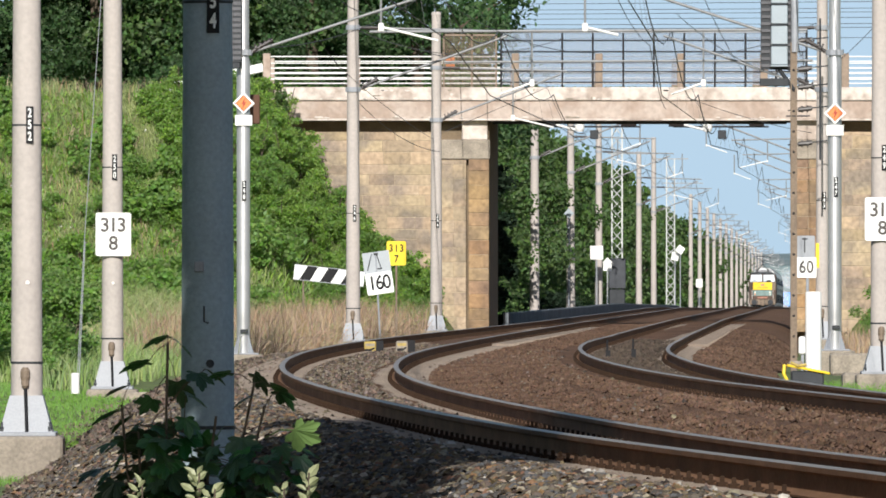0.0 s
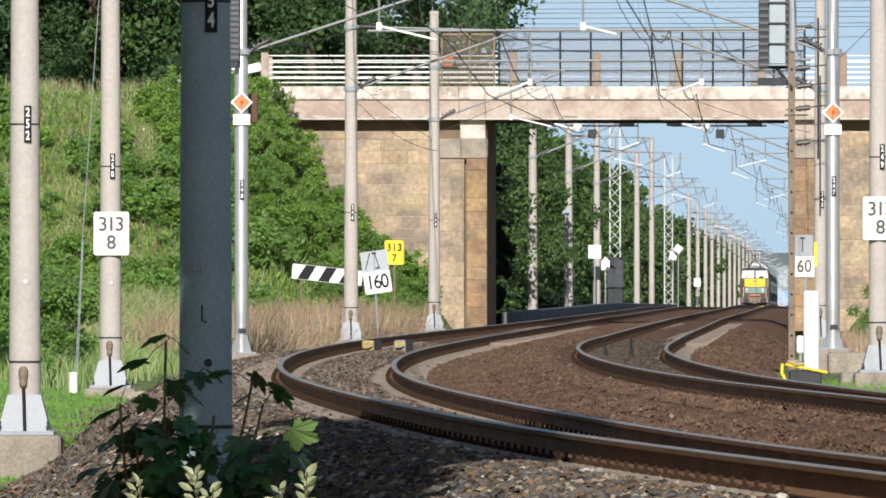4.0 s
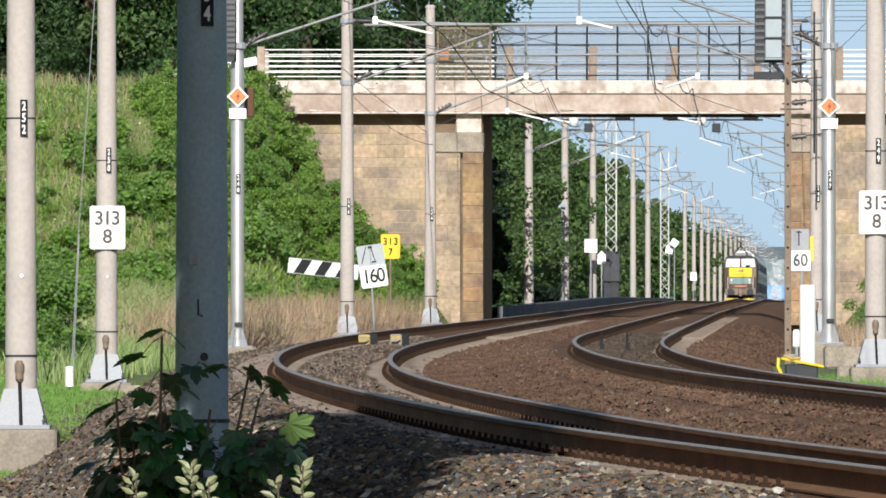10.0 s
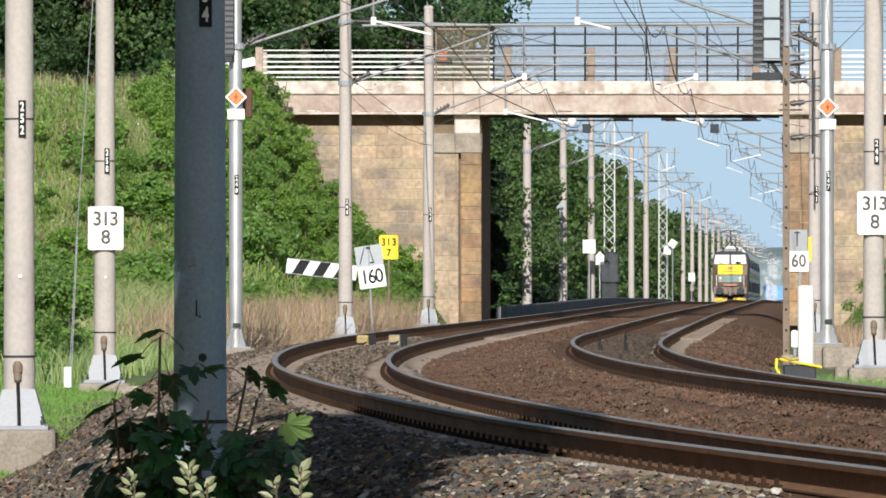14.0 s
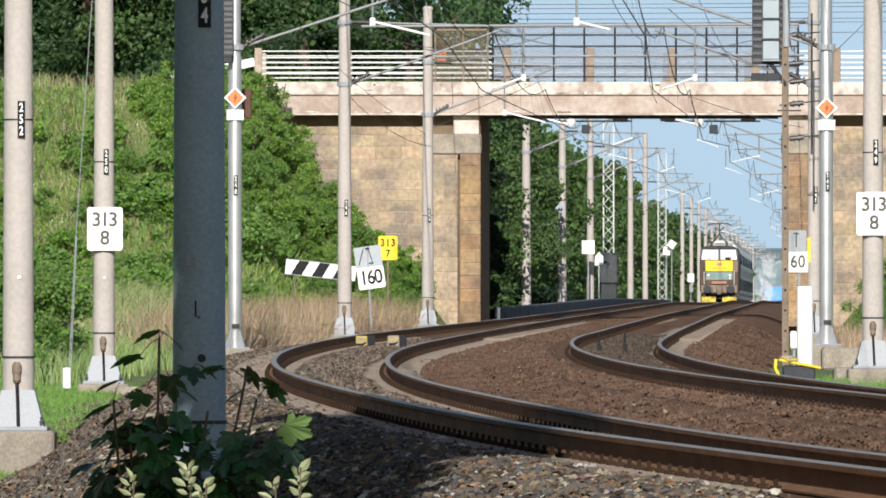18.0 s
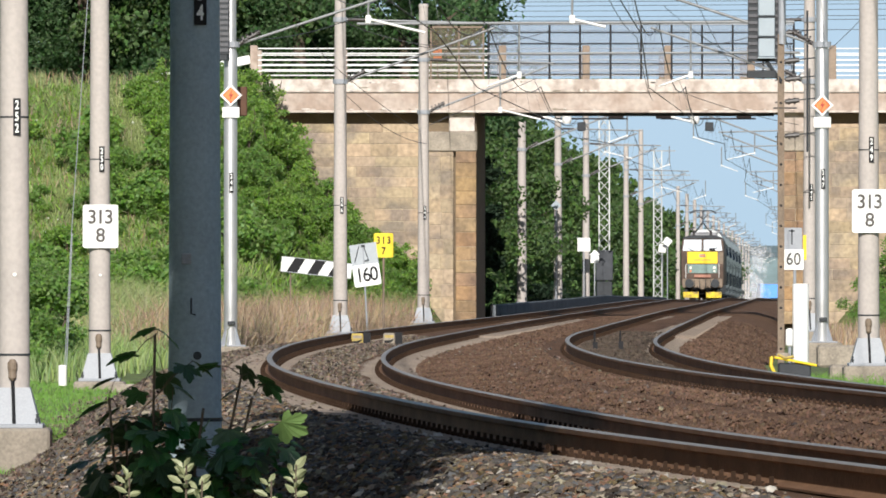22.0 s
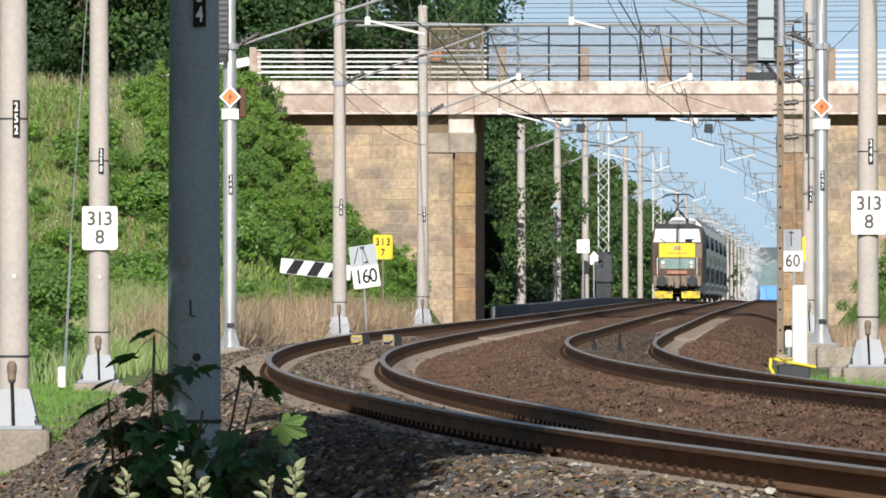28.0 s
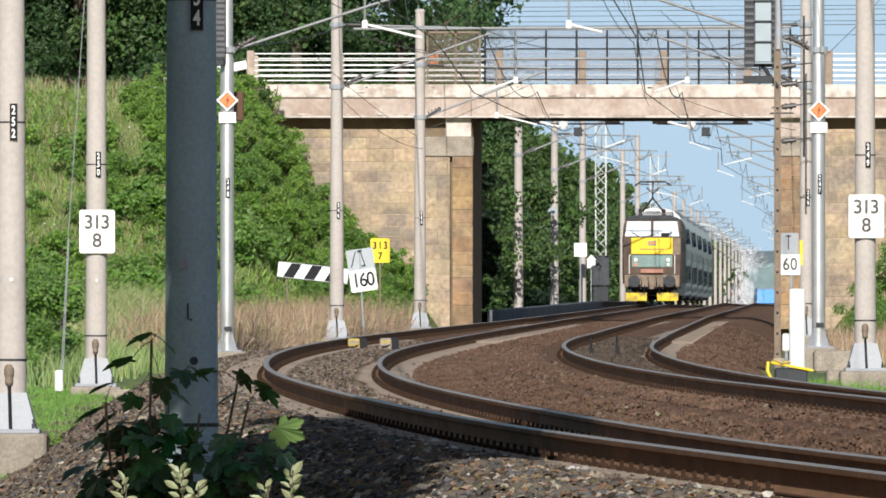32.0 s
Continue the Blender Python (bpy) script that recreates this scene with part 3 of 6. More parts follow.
    for y, who in ((FACE - 0.17, "near"), (FACE + 8.25, "far")):
        rail = thing("bridge_railing", "white pipe railing with pink concrete posts on the bridge", "railing", group="bridge railings")
        for k, x in enumerate(posts):
            part("post", Shape().box(x - 0.12, x + 0.12, y - 0.13, y + 0.13, 6.9, 8.0, 0.02), POST_BROWN if k > 2 else RENDER_PINK, rail)
        for z in (7.90, 7.69, 7.53, 7.36, 7.18):
            part("pipe", Shape().tube((-5.63, y, z), (18.2, y, z), 0.021), WHITE, rail)
    guard = thing("guard_rail", "white road guard rail sloping off the bridge end", "guard rail")
    part("beam", Shape().box(-8.9, -5.75, FACE - 0.05, FACE + 0.02, 7.42, 7.70, 0.02), WHITE, guard).matrix_basis = \
        Matrix.Translation((-5.75, 0, 7.56)) @ pose(0, 0, 0, 0, -12, 0) @ Matrix.Translation((5.75, 0, -7.56))
    for x in (-6.4, -8.2):
        part("post", Shape().box(x - 0.05, x + 0.05, FACE + 0.03, FACE + 0.12, 6.3, 7.3), STEEL_GREY, guard)

    screen = thing("safety_screen", "tall dark-posted wire mesh safety screen on the bridge", "fence")
    y = FACE - 0.27
    for k in range(11):
        x = 1.86 + 0.975 * k
        part("post", Shape().box(x - 0.035, x + 0.035, y - 0.035, y + 0.035, 6.90, 8.75, 0.008), SCREEN_POST, screen)
        if k:
            part("netting", Shape().box(x - 0.93, x - 0.045, y - 0.004, y + 0.004, 7.0, 8.68), NETTING, screen)
    for z in (8.68, 8.42, 8.06, 7.75, 7.42, 7.08):
        part("cross_bar", Shape().box(1.86, 11.6, y - 0.045, y - 0.02, z - 0.02, z + 0.02), STEEL_GREY if z > 8.6 else SCREEN_POST, screen)
    old = thing("mesh_gate", "brown-framed mesh panel at the end of the bridge screen", "fence panel")
    for x in (0.02, 0.92, 1.70):
        part("upright", Shape().box(x - 0.03, x + 0.03, y - 0.03, y + 0.03, 6.85, 8.62), STEEL_BROWN, old)
    part("netting", Shape().box(0.05, 1.68, y - 0.004, y + 0.004, 6.95, 8.58), NETTING_BROWN, old)
    part("top_bar", Shape().box(0.0, 1.72, y - 0.03, y + 0.03, 8.55, 8.62), STEEL_BROWN, old)


red = thing("marker_board", "small orange-red marker board behind the bridge netting", "sign", (0.25, FACE + 0.3, 7.62))
part("board", Shape().box(-0.16, 0.12, -0.02, 0.02, -0.1, 0.32, 0.005), ORANGE, red)
part("post", Shape().box(-0.03, 0.0, 0.02, 0.05, -0.8, 0.2), STEEL_BROWN, red)
SCREEN_POST = mat("dark_screen_paint", (0.028, 0.028, 0.032), 0.6, vary=0.2, spec=0.15)
CHIP_PALE = mat("pale_chipped_render", (0.66, 0.60, 0.55), 0.92, vary=0.2, scale=5)
NETTING = mesh_screen("fine_netting", (0.24, 0.29, 0.37), 0.43)
NETTING_BROWN = mesh_screen("rusty_netting", (0.20, 0.15, 0.10), 0.2)
build_bridge()


# ---- masts ----
def mast_plate(parent, digits, z, y_face, dx=0.04):
    plate = part("number_plate", Shape().box(dx - 0.042, dx + 0.042, y_face - 0.012, y_face, z - 0.21, z + 0.21), BLACK, parent, "black plate with white digits")
    for k, d in enumerate(digits):
        lettering(d, 0.10, WHITE, plate, (dx, y_face - 0.015, z + 0.132 - 0.132 * k), 0.66, thick=0.004, name="digit")


def concrete_mast(number, x, y, foot, height=9.4, r0=0.182, r1=0.135, material=None, tilt=0.0, label="", plate=3.46):
    m = thing("catenary_mast", label or "pale round concrete catenary mast on a steel foot", "mast", (x, y, foot), group="catenary masts")
    m.rotation_euler = (0, radians(tilt), 0)
    material = material or CONCRETE
    part("shaft", Shape().turned((0, 0, 0.05), [(r0, 0), (r0 - (r0 - r1) * 0.5, height * 0.5), (r1, height - 0.1), (r1 + 0.015, height - 0.1), (r1 + 0.015, height - 0.05), (r1 * 0.8, height)], 24), material, m, smooth=True)
    foot_part = part("foot", Shape().add([(s * w, t * w, z) for z, w in ((0.02, 0.30), (0.44, r0 + 0.005)) for s, t in ((-1, -1), (1, -1), (1, 1), (-1, 1))],
                                         ((0, 1, 5, 4), (1, 2, 6, 5), (2, 3, 7, 6), (3, 0, 4, 7), (4, 5, 6, 7))), STEEL_GREY, m, "grey steel foot")
    part("base_plate", Shape().box(-0.34, 0.34, -0.34, 0.34, -0.02, 0.03, 0.008), STEEL_GREY, m)
    for sx in (-0.27, 0.27):
        part("bolt", Shape().turned((sx, -0.27, 0.03), [(0.03, 0), (0.03, 0.06), (0.015, 0.06), (0.015, 0.11)], 6), STEEL_DARK, m)
    part("band", Shape().turned((0, 0, 0.80), [(r0 + 0.004, 0), (r0 + 0.004, 0.025)], 24), STEEL_DARK, m)
    part("earth_clamp", Shape().turned((-0.01, -r0 - 0.03, 0.52), [(0.02, 0), (0.045, 0.03), (0.045, 0.10), (0.055, 0.13), (0.055, 0.2), (0.03, 0.24)], 10), STEEL_BROWN, m)
    part("earth_cable", Shape().path([(-0.01, -r0 - 0.03, 0.52), (0.0, -r0 - 0.05, 0.3), (0.01, -0.32, 0.03)], 0.022), BLACK, m)
    if number:
        mast_plate(m, number, plate, -r0 + 0.012)
        part("plate_strap", Shape().turned((0, 0, plate - 0.01), [(r0 - 0.012, 0), (r0 - 0.012, 0.02)], 24), STEEL_DARK, m)
    block = part("foundation", Shape().box(-0.42, 0.42, -0.42, 0.42, -0.75, -0.02, 0.03), CONCRETE_OLD)
    block.location = (x, y, foot)
    tagged(block, "concrete foundation block under a catenary mast", "foundation", "mast foundations")
    return m


def steel_mast(number, x, y, foot, height=9.6, r=0.142):
    m = thing("catenary_mast", "bright galvanised round steel catenary mast", "mast", (x, y, foot), group="catenary masts")
    part("shaft", Shape().turned((0, 0, 0), [(r, 0), (r, 6.1), (r * 0.86, 6.2), (r * 0.86, height), (r * 0.3, height + 0.05)], 24), STEEL_POLE, m, smooth=True)
    for a in range(4):
        c, s = math.cos(radians(45 + 90 * a)), math.sin(radians(45 + 90 * a))
        part("gusset", Shape().add([(c * r, s * r, 0), (c * 0.3, s * 0.3, 0), (c * r, s * r, 0.38), (c * r - s * 0.015, s * r + c * 0.015, 0), (c * 0.3 - s * 0.015, s * 0.3 + c * 0.015, 0), (c * r - s * 0.015, s * r + c * 0.015, 0.38)],
                                   ((0, 1, 2), (3, 5, 4), (0, 3, 4, 1), (1, 4, 5, 2))), STEEL_GREY, m)
    part("base_plate", Shape().box(-0.32, 0.32, -0.32, 0.32, -0.03, 0.0, 0.008), STEEL_GREY, m)
    part("earth_clamp", Shape().box(-0.06, 0.10, -r - 0.07, -r, 0.42, 0.50, 0.01), STEEL_DARK, m)
    if number:
        mast_plate(m, number, 3.41, -r - 0.004, 0.02)
    block = part("foundation", Shape().box(-0.42, 0.42, -0.42, 0.42, -0.7, -0.03, 0.03), CONCRETE_OLD)
    block.location = (x, y, foot)
    tagged(block, "concrete foundation block under a catenary mast", "foundation", "mast foundations")
    return m


def cantilever(mast_ob, z_rail, reach, wire_z, knob=-1.2, direction=1, arm=0.027, short=0.0):
    """Bracket over a track: tie, strut with insulators, drop arm and steady arm. In the mast's own space."""
    foot = mast_ob.location.z
    d = direction
    root, top = 5.75 + z_rail + 0.25 - foot, 7.45 + z_rail - foot
    wz = wire_z - foot
    thick = 0.03 if arm > 0.025 else 0.034
    part("strut", Shape().tube((d * 0.15, 0, root), (d * (reach + 0.2), 0, top - 0.1), thick), TUBE, mast_ob)
    beads = Shape().tube((d * 0.2, 0, root + 0.02), (d * 0.62, 0, root + (top - root) * 0.19), 0.045)
    for k in range(4):
        f = 0.25 + 0.1 * k
        beads.tube((d * f, 0, root + (top - root) * f * 0.29), (d * (f + 0.035), 0, root + (top - root) * (f + 0.035) * 0.29), 0.075, n=10)
    part("strut_insulator", beads, INSULATOR_DARK, mast_ob)
    part("tie", Shape().tube((d * 0.15, 0, top + 0.1), (d * (reach + 0.4), 0, top), thick * 0.9), TUBE, mast_ob)
    part("tie_insulator", Shape().tube((d * 0.2, 0, top + 0.1), (d * 0.7, 0, top + 0.085), 0.045), INSULATOR_DARK, mast_ob)
    kx = d * reach + knob * 1.0
    part("drop_arm", Shape().tube((kx, 0, top), (kx, 0, wz + 0.25), thick * 0.8), TUBE, mast_ob)
    part("steady_arm", Shape().tube((kx, 0, wz + 0.32), (d * reach - short, 0, wz + 0.03 + 0.24 * abs(short)), arm), INSULATOR, mast_ob, "white steady arm")
    k = 0.06 if arm > 0.025 else 0.03
    part("knob", Shape().box(kx - k, kx + k, -k, k, wz + 0.31 - k * 1.5, wz + 0.31 + k * 1.5, k / 3), INSULATOR, mast_ob)
    part("collar", Shape().turned((0, 0, root - 0.06), [(0.19, 0), (0.19, 0.12)], 12), STEEL_GREY, mast_ob)
    part("collar", Shape().turned((0, 0, top + 0.04), [(0.18, 0), (0.18, 0.12)], 12), STEEL_GREY, mast_ob)


WIRE_Z = 6.22  # contact wire above the rails
LOW_WIRE = {270: 5.85, 320: 5.75}  # where it comes down to pass under the bridge
MASTS_L = {}
MASTS_L["254"] = concrete_mast("254", -1.57, 72, -0.45, material=CONCRETE_SHADE_TINT, label="grey concrete catenary mast standing in deep shade", plate=3.65)
near = MASTS_L["254"]
part("small_plate", Shape().box(-0.085, -0.02, -0.185, -0.165, 1.85, 1.92, 0.004), STEEL_GREY, near)
part("hook", Shape().path([(-0.02, -0.175, 1.62), (-0.02, -0.21, 1.62), (-0.02, -0.21, 1.52), (0.01, -0.21, 1.51)], 0.007), STEEL_DARK, near)
part("plug", Shape().tube((0.02, -0.19, 1.24), (0.02, -0.16, 1.24), 0.028, n=12), STEEL_DARK, near)
MASTS_L["252"] = concrete_mast("252", -4.72, 122.4, -0.51, plate=3.505)
MASTS_L["250"] = concrete_mast("250", -5.42, 177, -0.65, plate=3.62)
MASTS_L["248"] = steel_mast("248", -4.20, 227, -0.52)
MASTS_L["246"] = concrete_mast("246", -2.25, 270, -0.60, plate=3.19)
MASTS_L["244"] = concrete_mast("244", -0.20, 320, -0.68, plate=3.25)
for key in ("252", "250"):
    part("plug", Shape().tube((0.015, -0.19, 1.72), (0.015, -0.16, 1.72), 0.022, n=10), WHITE, MASTS_L[key])
MASTS_R = {}
MASTS_R["249"] = concrete_mast("249", 7.19, 177, -0.40, plate=3.525)
MASTS_R["247"] = steel_mast("247", 8.24, 227, -0.44)
MASTS_R["245"] = concrete_mast("245", 9.49, 270, -0.55, r0=0.17, r1=0.13)
for k, (key, m) in enumerate((("248", 1), ("246", 1), ("244", 1))):
    ob = MASTS_L[key]
    y = ob.location.y
    cantilever(ob, zr(y), xc(y) - ob.location.x, zr(y) + LOW_WIRE.get(int(y), WIRE_Z), (-1.2, 0.8, -1.2)[k])
for k, key in enumerate(("249", "247", "245")):
    ob = MASTS_R[key]
    y = ob.location.y
    cantilever(ob, zr(y), ob.location.x - xc(y) - SPACING, zr(y) + LOW_WIRE.get(int(y), WIRE_Z), (0.8, -1.2, 0.8)[k], -1, short=(0.0, 0.5, 0.0)[k])

# low edge wall beside the track beyond the bridge
edge = thing("edge_wall", "low dark concrete edge wall beside the track beyond the bridge", "wall")
ys = [356 + 6 * k for k in range(64)]
for y0, y1 in zip(ys, ys[1:]):
    y1 -= 0.03
    sh = Shape().add([(xc(y) + o, y, zr(y) + z) for y in (y0, y1) for o, z in ((-2.62, -0.7), (-2.45, -0.7), (-2.45, 0.15), (-2.48, 0.19), (-2.62, 0.19))],
                     [(0, 1, 2, 3, 4), (9, 8, 7, 6, 5)] + [(i, 5 + i, 5 + (i + 1) % 5, (i + 1) % 5) for i in range(5)])
    part("slab", sh, EDGE_CONCRETE, edge)

# masts beyond the bridge
FAR_Y = (414, 469, 523, 626, 675, 840, 893, 944, 992, 1044, 1096, 1150, 1204, 1258, 1310, 1362, 1415, 1468, 1520, 1574)
for k, y in enumerate(FAR_Y):
    z = zr(y) - 0.35
    for side in (-1, 1):
        x = xc(y) - 3.24 if side < 0 else xc(y) + SPACING + 3.5
        m = thing("catenary_mast", "pale concrete catenary mast beyond the bridge", "mast", (x, y + (0 if side < 0 else 6), z), group="far catenary masts")
        h = 9.4 if k != 4 else 11.0
        part("shaft", Shape().turned((0, 0, 0), [(0.19, 0), (0.14, h)], 12), CONCRETE, m, smooth=True)
        part("foot", Shape().turned((0, 0, 0), [(0.34, 0), (0.34, 0.1), (0.2, 0.5)], 8), STEEL_GREY, m)
        cantilever(m, zr(y), 3.24 if side < 0 else 3.5, zr(y) + WIRE_Z, (-1.2 if k % 2 else 0.8) * (1 if side < 0 else -1), 1 if side < 0 else -1, 0.021)


# ---- plants ----
def leaves_mesh(name, centres, size, seed, fold=0.25, tall=1.5, up=0.35):
    """Pointed leaves, each of two triangles folded at the rib, at the given places."""
    rng = np.random.default_rng(seed)
    c = np.asarray(centres, float)
    n = len(c)
    d = rng.normal(size=(n, 3))
    d /= np.linalg.norm(d, axis=1)[:, None]
    nn = rng.normal(size=(n, 3)) + np.array([-0.3, -1.1, up * 2.6])
    s = np.cross(d, nn)
    s /= np.linalg.norm(s, axis=1)[:, None] + 1e-9
    nn = np.cross(s, d)
    k = (size * rng.uniform(0.6, 1.3, n))[:, None]
    v = np.stack([c - d * k * tall * 0.5, c + s * k * 0.5 + nn * k * fold, c + d * k * tall * 0.5, c - s * k * 0.5 + nn * k * fold], 1).reshape(-1, 3)
    i = np.arange(n)[:, None] * 4
    f = np.concatenate([i + np.array([0, 1, 2]), i + np.array([0, 2, 3])], 1).reshape(-1, 3)
    me = bpy.data.meshes.new(name)
    me.from_pydata(v.tolist(), [], f.tolist())
    return me


def crown_points(rng, count, lumps, low, high, radius, limit=99.0, shell=0.75):
    """Places for leaves in uneven lumps about a stem: lumps sit on limbs, with gaps between them."""
    mids = []
    for _ in range(lumps):
        h = rng.uniform(0, 1)
        wide = radius * (0.45 + 0.75 * math.sin(math.pi * min(1, 0.15 + h * 0.85)))
        a, r = rng.uniform(0, 6.283), wide * math.sqrt(rng.uniform(0.1, 1))
        mids.append((r * math.cos(a), r * math.sin(a), low + h * (high - low), rng.uniform(0.28, 0.5) * radius))
    m = np.array(mids)[rng.integers(len(mids), size=count)]
    d = rng.normal(size=(count, 3))
    d *= (m[:, 3] * (shell + (1 - shell) * rng.uniform(-1, 1, count)) * rng.uniform(0.5, 1.08, count) / np.linalg.norm(d, axis=1))[:, None]
    pts = m[:, :3] + d * np.array([1, 1, 0.8])
    out = np.hypot(pts[:, 0], pts[:, 1])
    pull = np.where(out > limit, limit / np.maximum(out, 1e-6) * rng.uniform(0.6, 1.0, count), 1.0)
    pts[:, :2] *= pull[:, None]
    return pts, mids


def make_tree(height, radius, leaf, count, seed, material, low=0.18, lumps=26, name="tree", label="leafy deciduous tree", category="tree", group="", limit=99.0):
    rng = np.random.default_rng(seed)
    t = thing(name, label, category, group=group)
    pts, mids = crown_points(rng, count, lumps, height * low, height * 0.92, radius, limit)
    s = Shape()
    lean = rng.uniform(-0.3, 0.3, 2)
    s.tube((0, 0, -0.3), (lean[0], lean[1], height * 0.45), height * 0.022, height * 0.014, 10)
    s.tube((lean[0], lean[1], height * 0.45), (lean[0] * 2, lean[1] * 2, height * 0.85), height * 0.014, height * 0.004, 8)
    for x, y, z, r in mids[::4]:
        if math.hypot(x, y) > limit:
            continue
        h = max(0.1 * height, z - 0.5 * math.hypot(x, y) - 0.3)
        f = min(1.0, h / (height * 0.45))
        s.tube((lean[0] * f, lean[1] * f, h), (x, y, z), height * 0.006, height * 0.002, 5)
    part("trunk", s, BARK, t)
    part("crown", leaves_mesh("crown", pts, leaf, seed + 1), material, t)
    return t


def plant(kind, spots, seed, low=0.85, high=1.2, sink=0.0):
    """The first spot takes the thing itself, the others copies of it."""
    rng = random.Random(seed)
    for k, spot in enumerate(spots):
        x, y = spot[:2]
        z = ground_z(x, y) - sink if len(spot) < 3 else spot[2]
        s = rng.uniform(low, high)
        m = Matrix.Translation((x, y, z)) @ Matrix.Rotation(rng.uniform(0, 6.28), 4, "Z")
        ob = kind if k == 0 else copy_thing(kind, m)
        ob.matrix_basis = m @ Matrix.Diagonal((s, s, s * rng.uniform(0.92, 1.08), 1))


def grass(name, label, material, spots, height, width, seed, bend=0.35, upright=0.0):
    """Blades of grass, each of three triangles, bent over at the tip."""
    rng = np.random.default_rng(seed)
    n = len(spots)
    base = np.asarray(spots, float)
    h = height * rng.uniform(0.5, 1.25, n)
    a = rng.uniform(0, 6.283, n)
    side = np.stack([np.cos(a), np.sin(a) * 0.4, 0 * a], 1) * (width * rng.uniform(0.6, 1.3, n))[:, None] * 0.5
    b = rng.uniform(0, 6.283, n)
    lean = np.stack([np.cos(b), np.sin(b), 0 * b], 1) * (h * bend * rng.uniform(0.1, 1, n))[:, None]
    up = np.array([0, 0, 1.0])
    mid = base + lean * 0.3 + up * (h * 0.55)[:, None]
    tip = base + lean + up * (h * (1 - 0.25 * bend))[:, None]
    v = np.stack([base - side, base + side, mid + side * 0.8, mid - side * 0.8, tip], 1).reshape(-1, 3)
    i = np.arange(n)[:, None] * 5
    f = np.concatenate([i + np.array([0, 1, 2]), i + np.array([0, 2, 3]), i + np.array([3, 2, 4])], 1).reshape(-1, 3)
    me = bpy.data.meshes.new(name)
    me.from_pydata(v.tolist(), [], f.tolist())
    return tagged(part(name, me, material), label, "grass", kind="stuff")


def spots_between(count, x0, x1, y0, y1, seed, keep=None, patch=0.0):
    """Random places on the ground in a strip left or right of the line; patch thins them in uneven spots."""
    rng = random.Random(seed)
    out = []
    while len(out) < count:
        y = rng.uniform(y0, y1)
        x = rng.uniform(x0, x1)
        if keep and not keep(x, y):
            continue
        if patch and noise.noise((x * 0.5, y * 0.22, seed)) < patch * rng.uniform(-1, 1):
            continue
        out.append((x, y, ground_z(x, y) - 0.03))
    return out


beside = lambda gap: (lambda x, y: x < xc(y) - gap)

# woods on the approach ramp, dark behind the grass slope
wood = make_tree(11.5, 3.3, 0.13, 21000, 11, LEAF_WOOD, low=0.02, lumps=60, label="tall dense dark green tree on the bridge ramp", group="ramp trees")
plant(wood, [(-18.5 + 1.55 * k + (k * 37 % 10) * 0.1, 361 + (k * 53 % 7) * 1.2, 5.0) for k in range(12)] + [(-15 + 7 * k, 371 + k % 3, 5.4) for k in range(2)], 3)
# the wooded side of the line beyond the bridge
bank = make_tree(9.2, 2.9, 0.13, 16000, 21, LEAF_MID, low=0.08, lumps=60, label="leafy green tree beside the line beyond the bridge", group="line-side trees")
plant(bank, [(xc(y) - 6.9 - (k * 29 % 11) * 0.14, y) for k, y in enumerate(range(366, 500, 9))], 4, 0.85, 1.12)
later = make_tree(9.6, 3.1, 0.19, 8000, 23, LEAF_MID, low=0.05, lumps=54, label="leafy green tree along the straight line", group="line-side trees")
plant(later, [(xc(y) - 7.1 - (k * 29 % 11) * 0.2, y) for k, y in enumerate(range(502, 770, 13))], 6, 0.85, 1.12)
tall = make_tree(9.6, 3.6, 0.33, 3800, 25, LEAF_MID, low=0.02, lumps=70, label="tall leafy tree beside the distant line", group="distant trees")
plant(tall, [(xc(y) - 7.0 - (k * 31 % 9) * 0.45, y) for k, y in enumerate(range(760, 1600, 26))] + [(xc(y) + SPACING + 14 + y % 7, y, -12.0) for y in range(1640, 1960, 29)], 5, 0.75, 1.08)
plant(copy_thing(bank, pose(0, 0, 0)), [(xc(y) - 11.4 - (y * 7 % 5) * 0.25, y) for y in range(362, 520, 13)], 7, 1.15, 1.4)

# bushes on the cone beside the abutment and along the left bank
bush = make_tree(2.1, 1.25, 0.125, 2800, 31, LEAF_BUSH, low=0.0, lumps=30, name="bush", label="dense bright green bush on the bank", category="bush", group="bank bushes")
rng = random.Random(8)
spots = []
for k in range(84):
    f = rng.random()
    x = -8.2 + 7.4 * f + rng.uniform(-0.4, 0.4)
    spots.append((x, 344.0 - rng.uniform(0.2, 9.0) * (0.35 + 0.65 * f)))
for k in range(10):
    spots.append((rng.uniform(-11, -6.0), rng.uniform(326, 341)))
spots += [(-1.7, 336.5), (-1.0, 338.5), (-0.5, 340.5), (-2.6, 333), (-3.4, 330.5), (-4.2, 329), (-5.0, 329), (-1.9, 340), (-3.2, 338)]
spots = [(x - 0.45 if ramp_top(x) > 2.3 and y > 337 else x, y) for x, y in spots]
spots += [(-3.1, 342.6), (-2.6, 342.0), (-2.1, 342.6), (-1.7, 341.6), (-1.3, 342.4), (-1.0, 341.2), (-3.5, 343.0), (-0.8, 342.6), (-2.3, 340.4), (-1.5, 339.8)]
spots = [p for p in spots if ground_z(*p) + 0.95 + 0.6 * noise.noise((p[0] * 1.7, p[1], 2)) < ramp_top(p[0]) + 1.0]
plant(bush, spots[::2] + spots[-11:], 9, 0.36, 0.62, 0.1)
fine_bush = make_tree(1.8, 1.15, 0.10, 3200, 33, LEAF_BUSH_FRESH, low=0.0, lumps=44, name="bush", label="fine-leaved fresh green bush on the bank", category="bush", group="bank bushes")
plant(fine_bush, spots[1::2] + [(-2.2, 334.5), (-3.9, 331.5), (-5.6, 330.5), (-6.8, 333)], 19, 0.4, 0.75, 0.1)
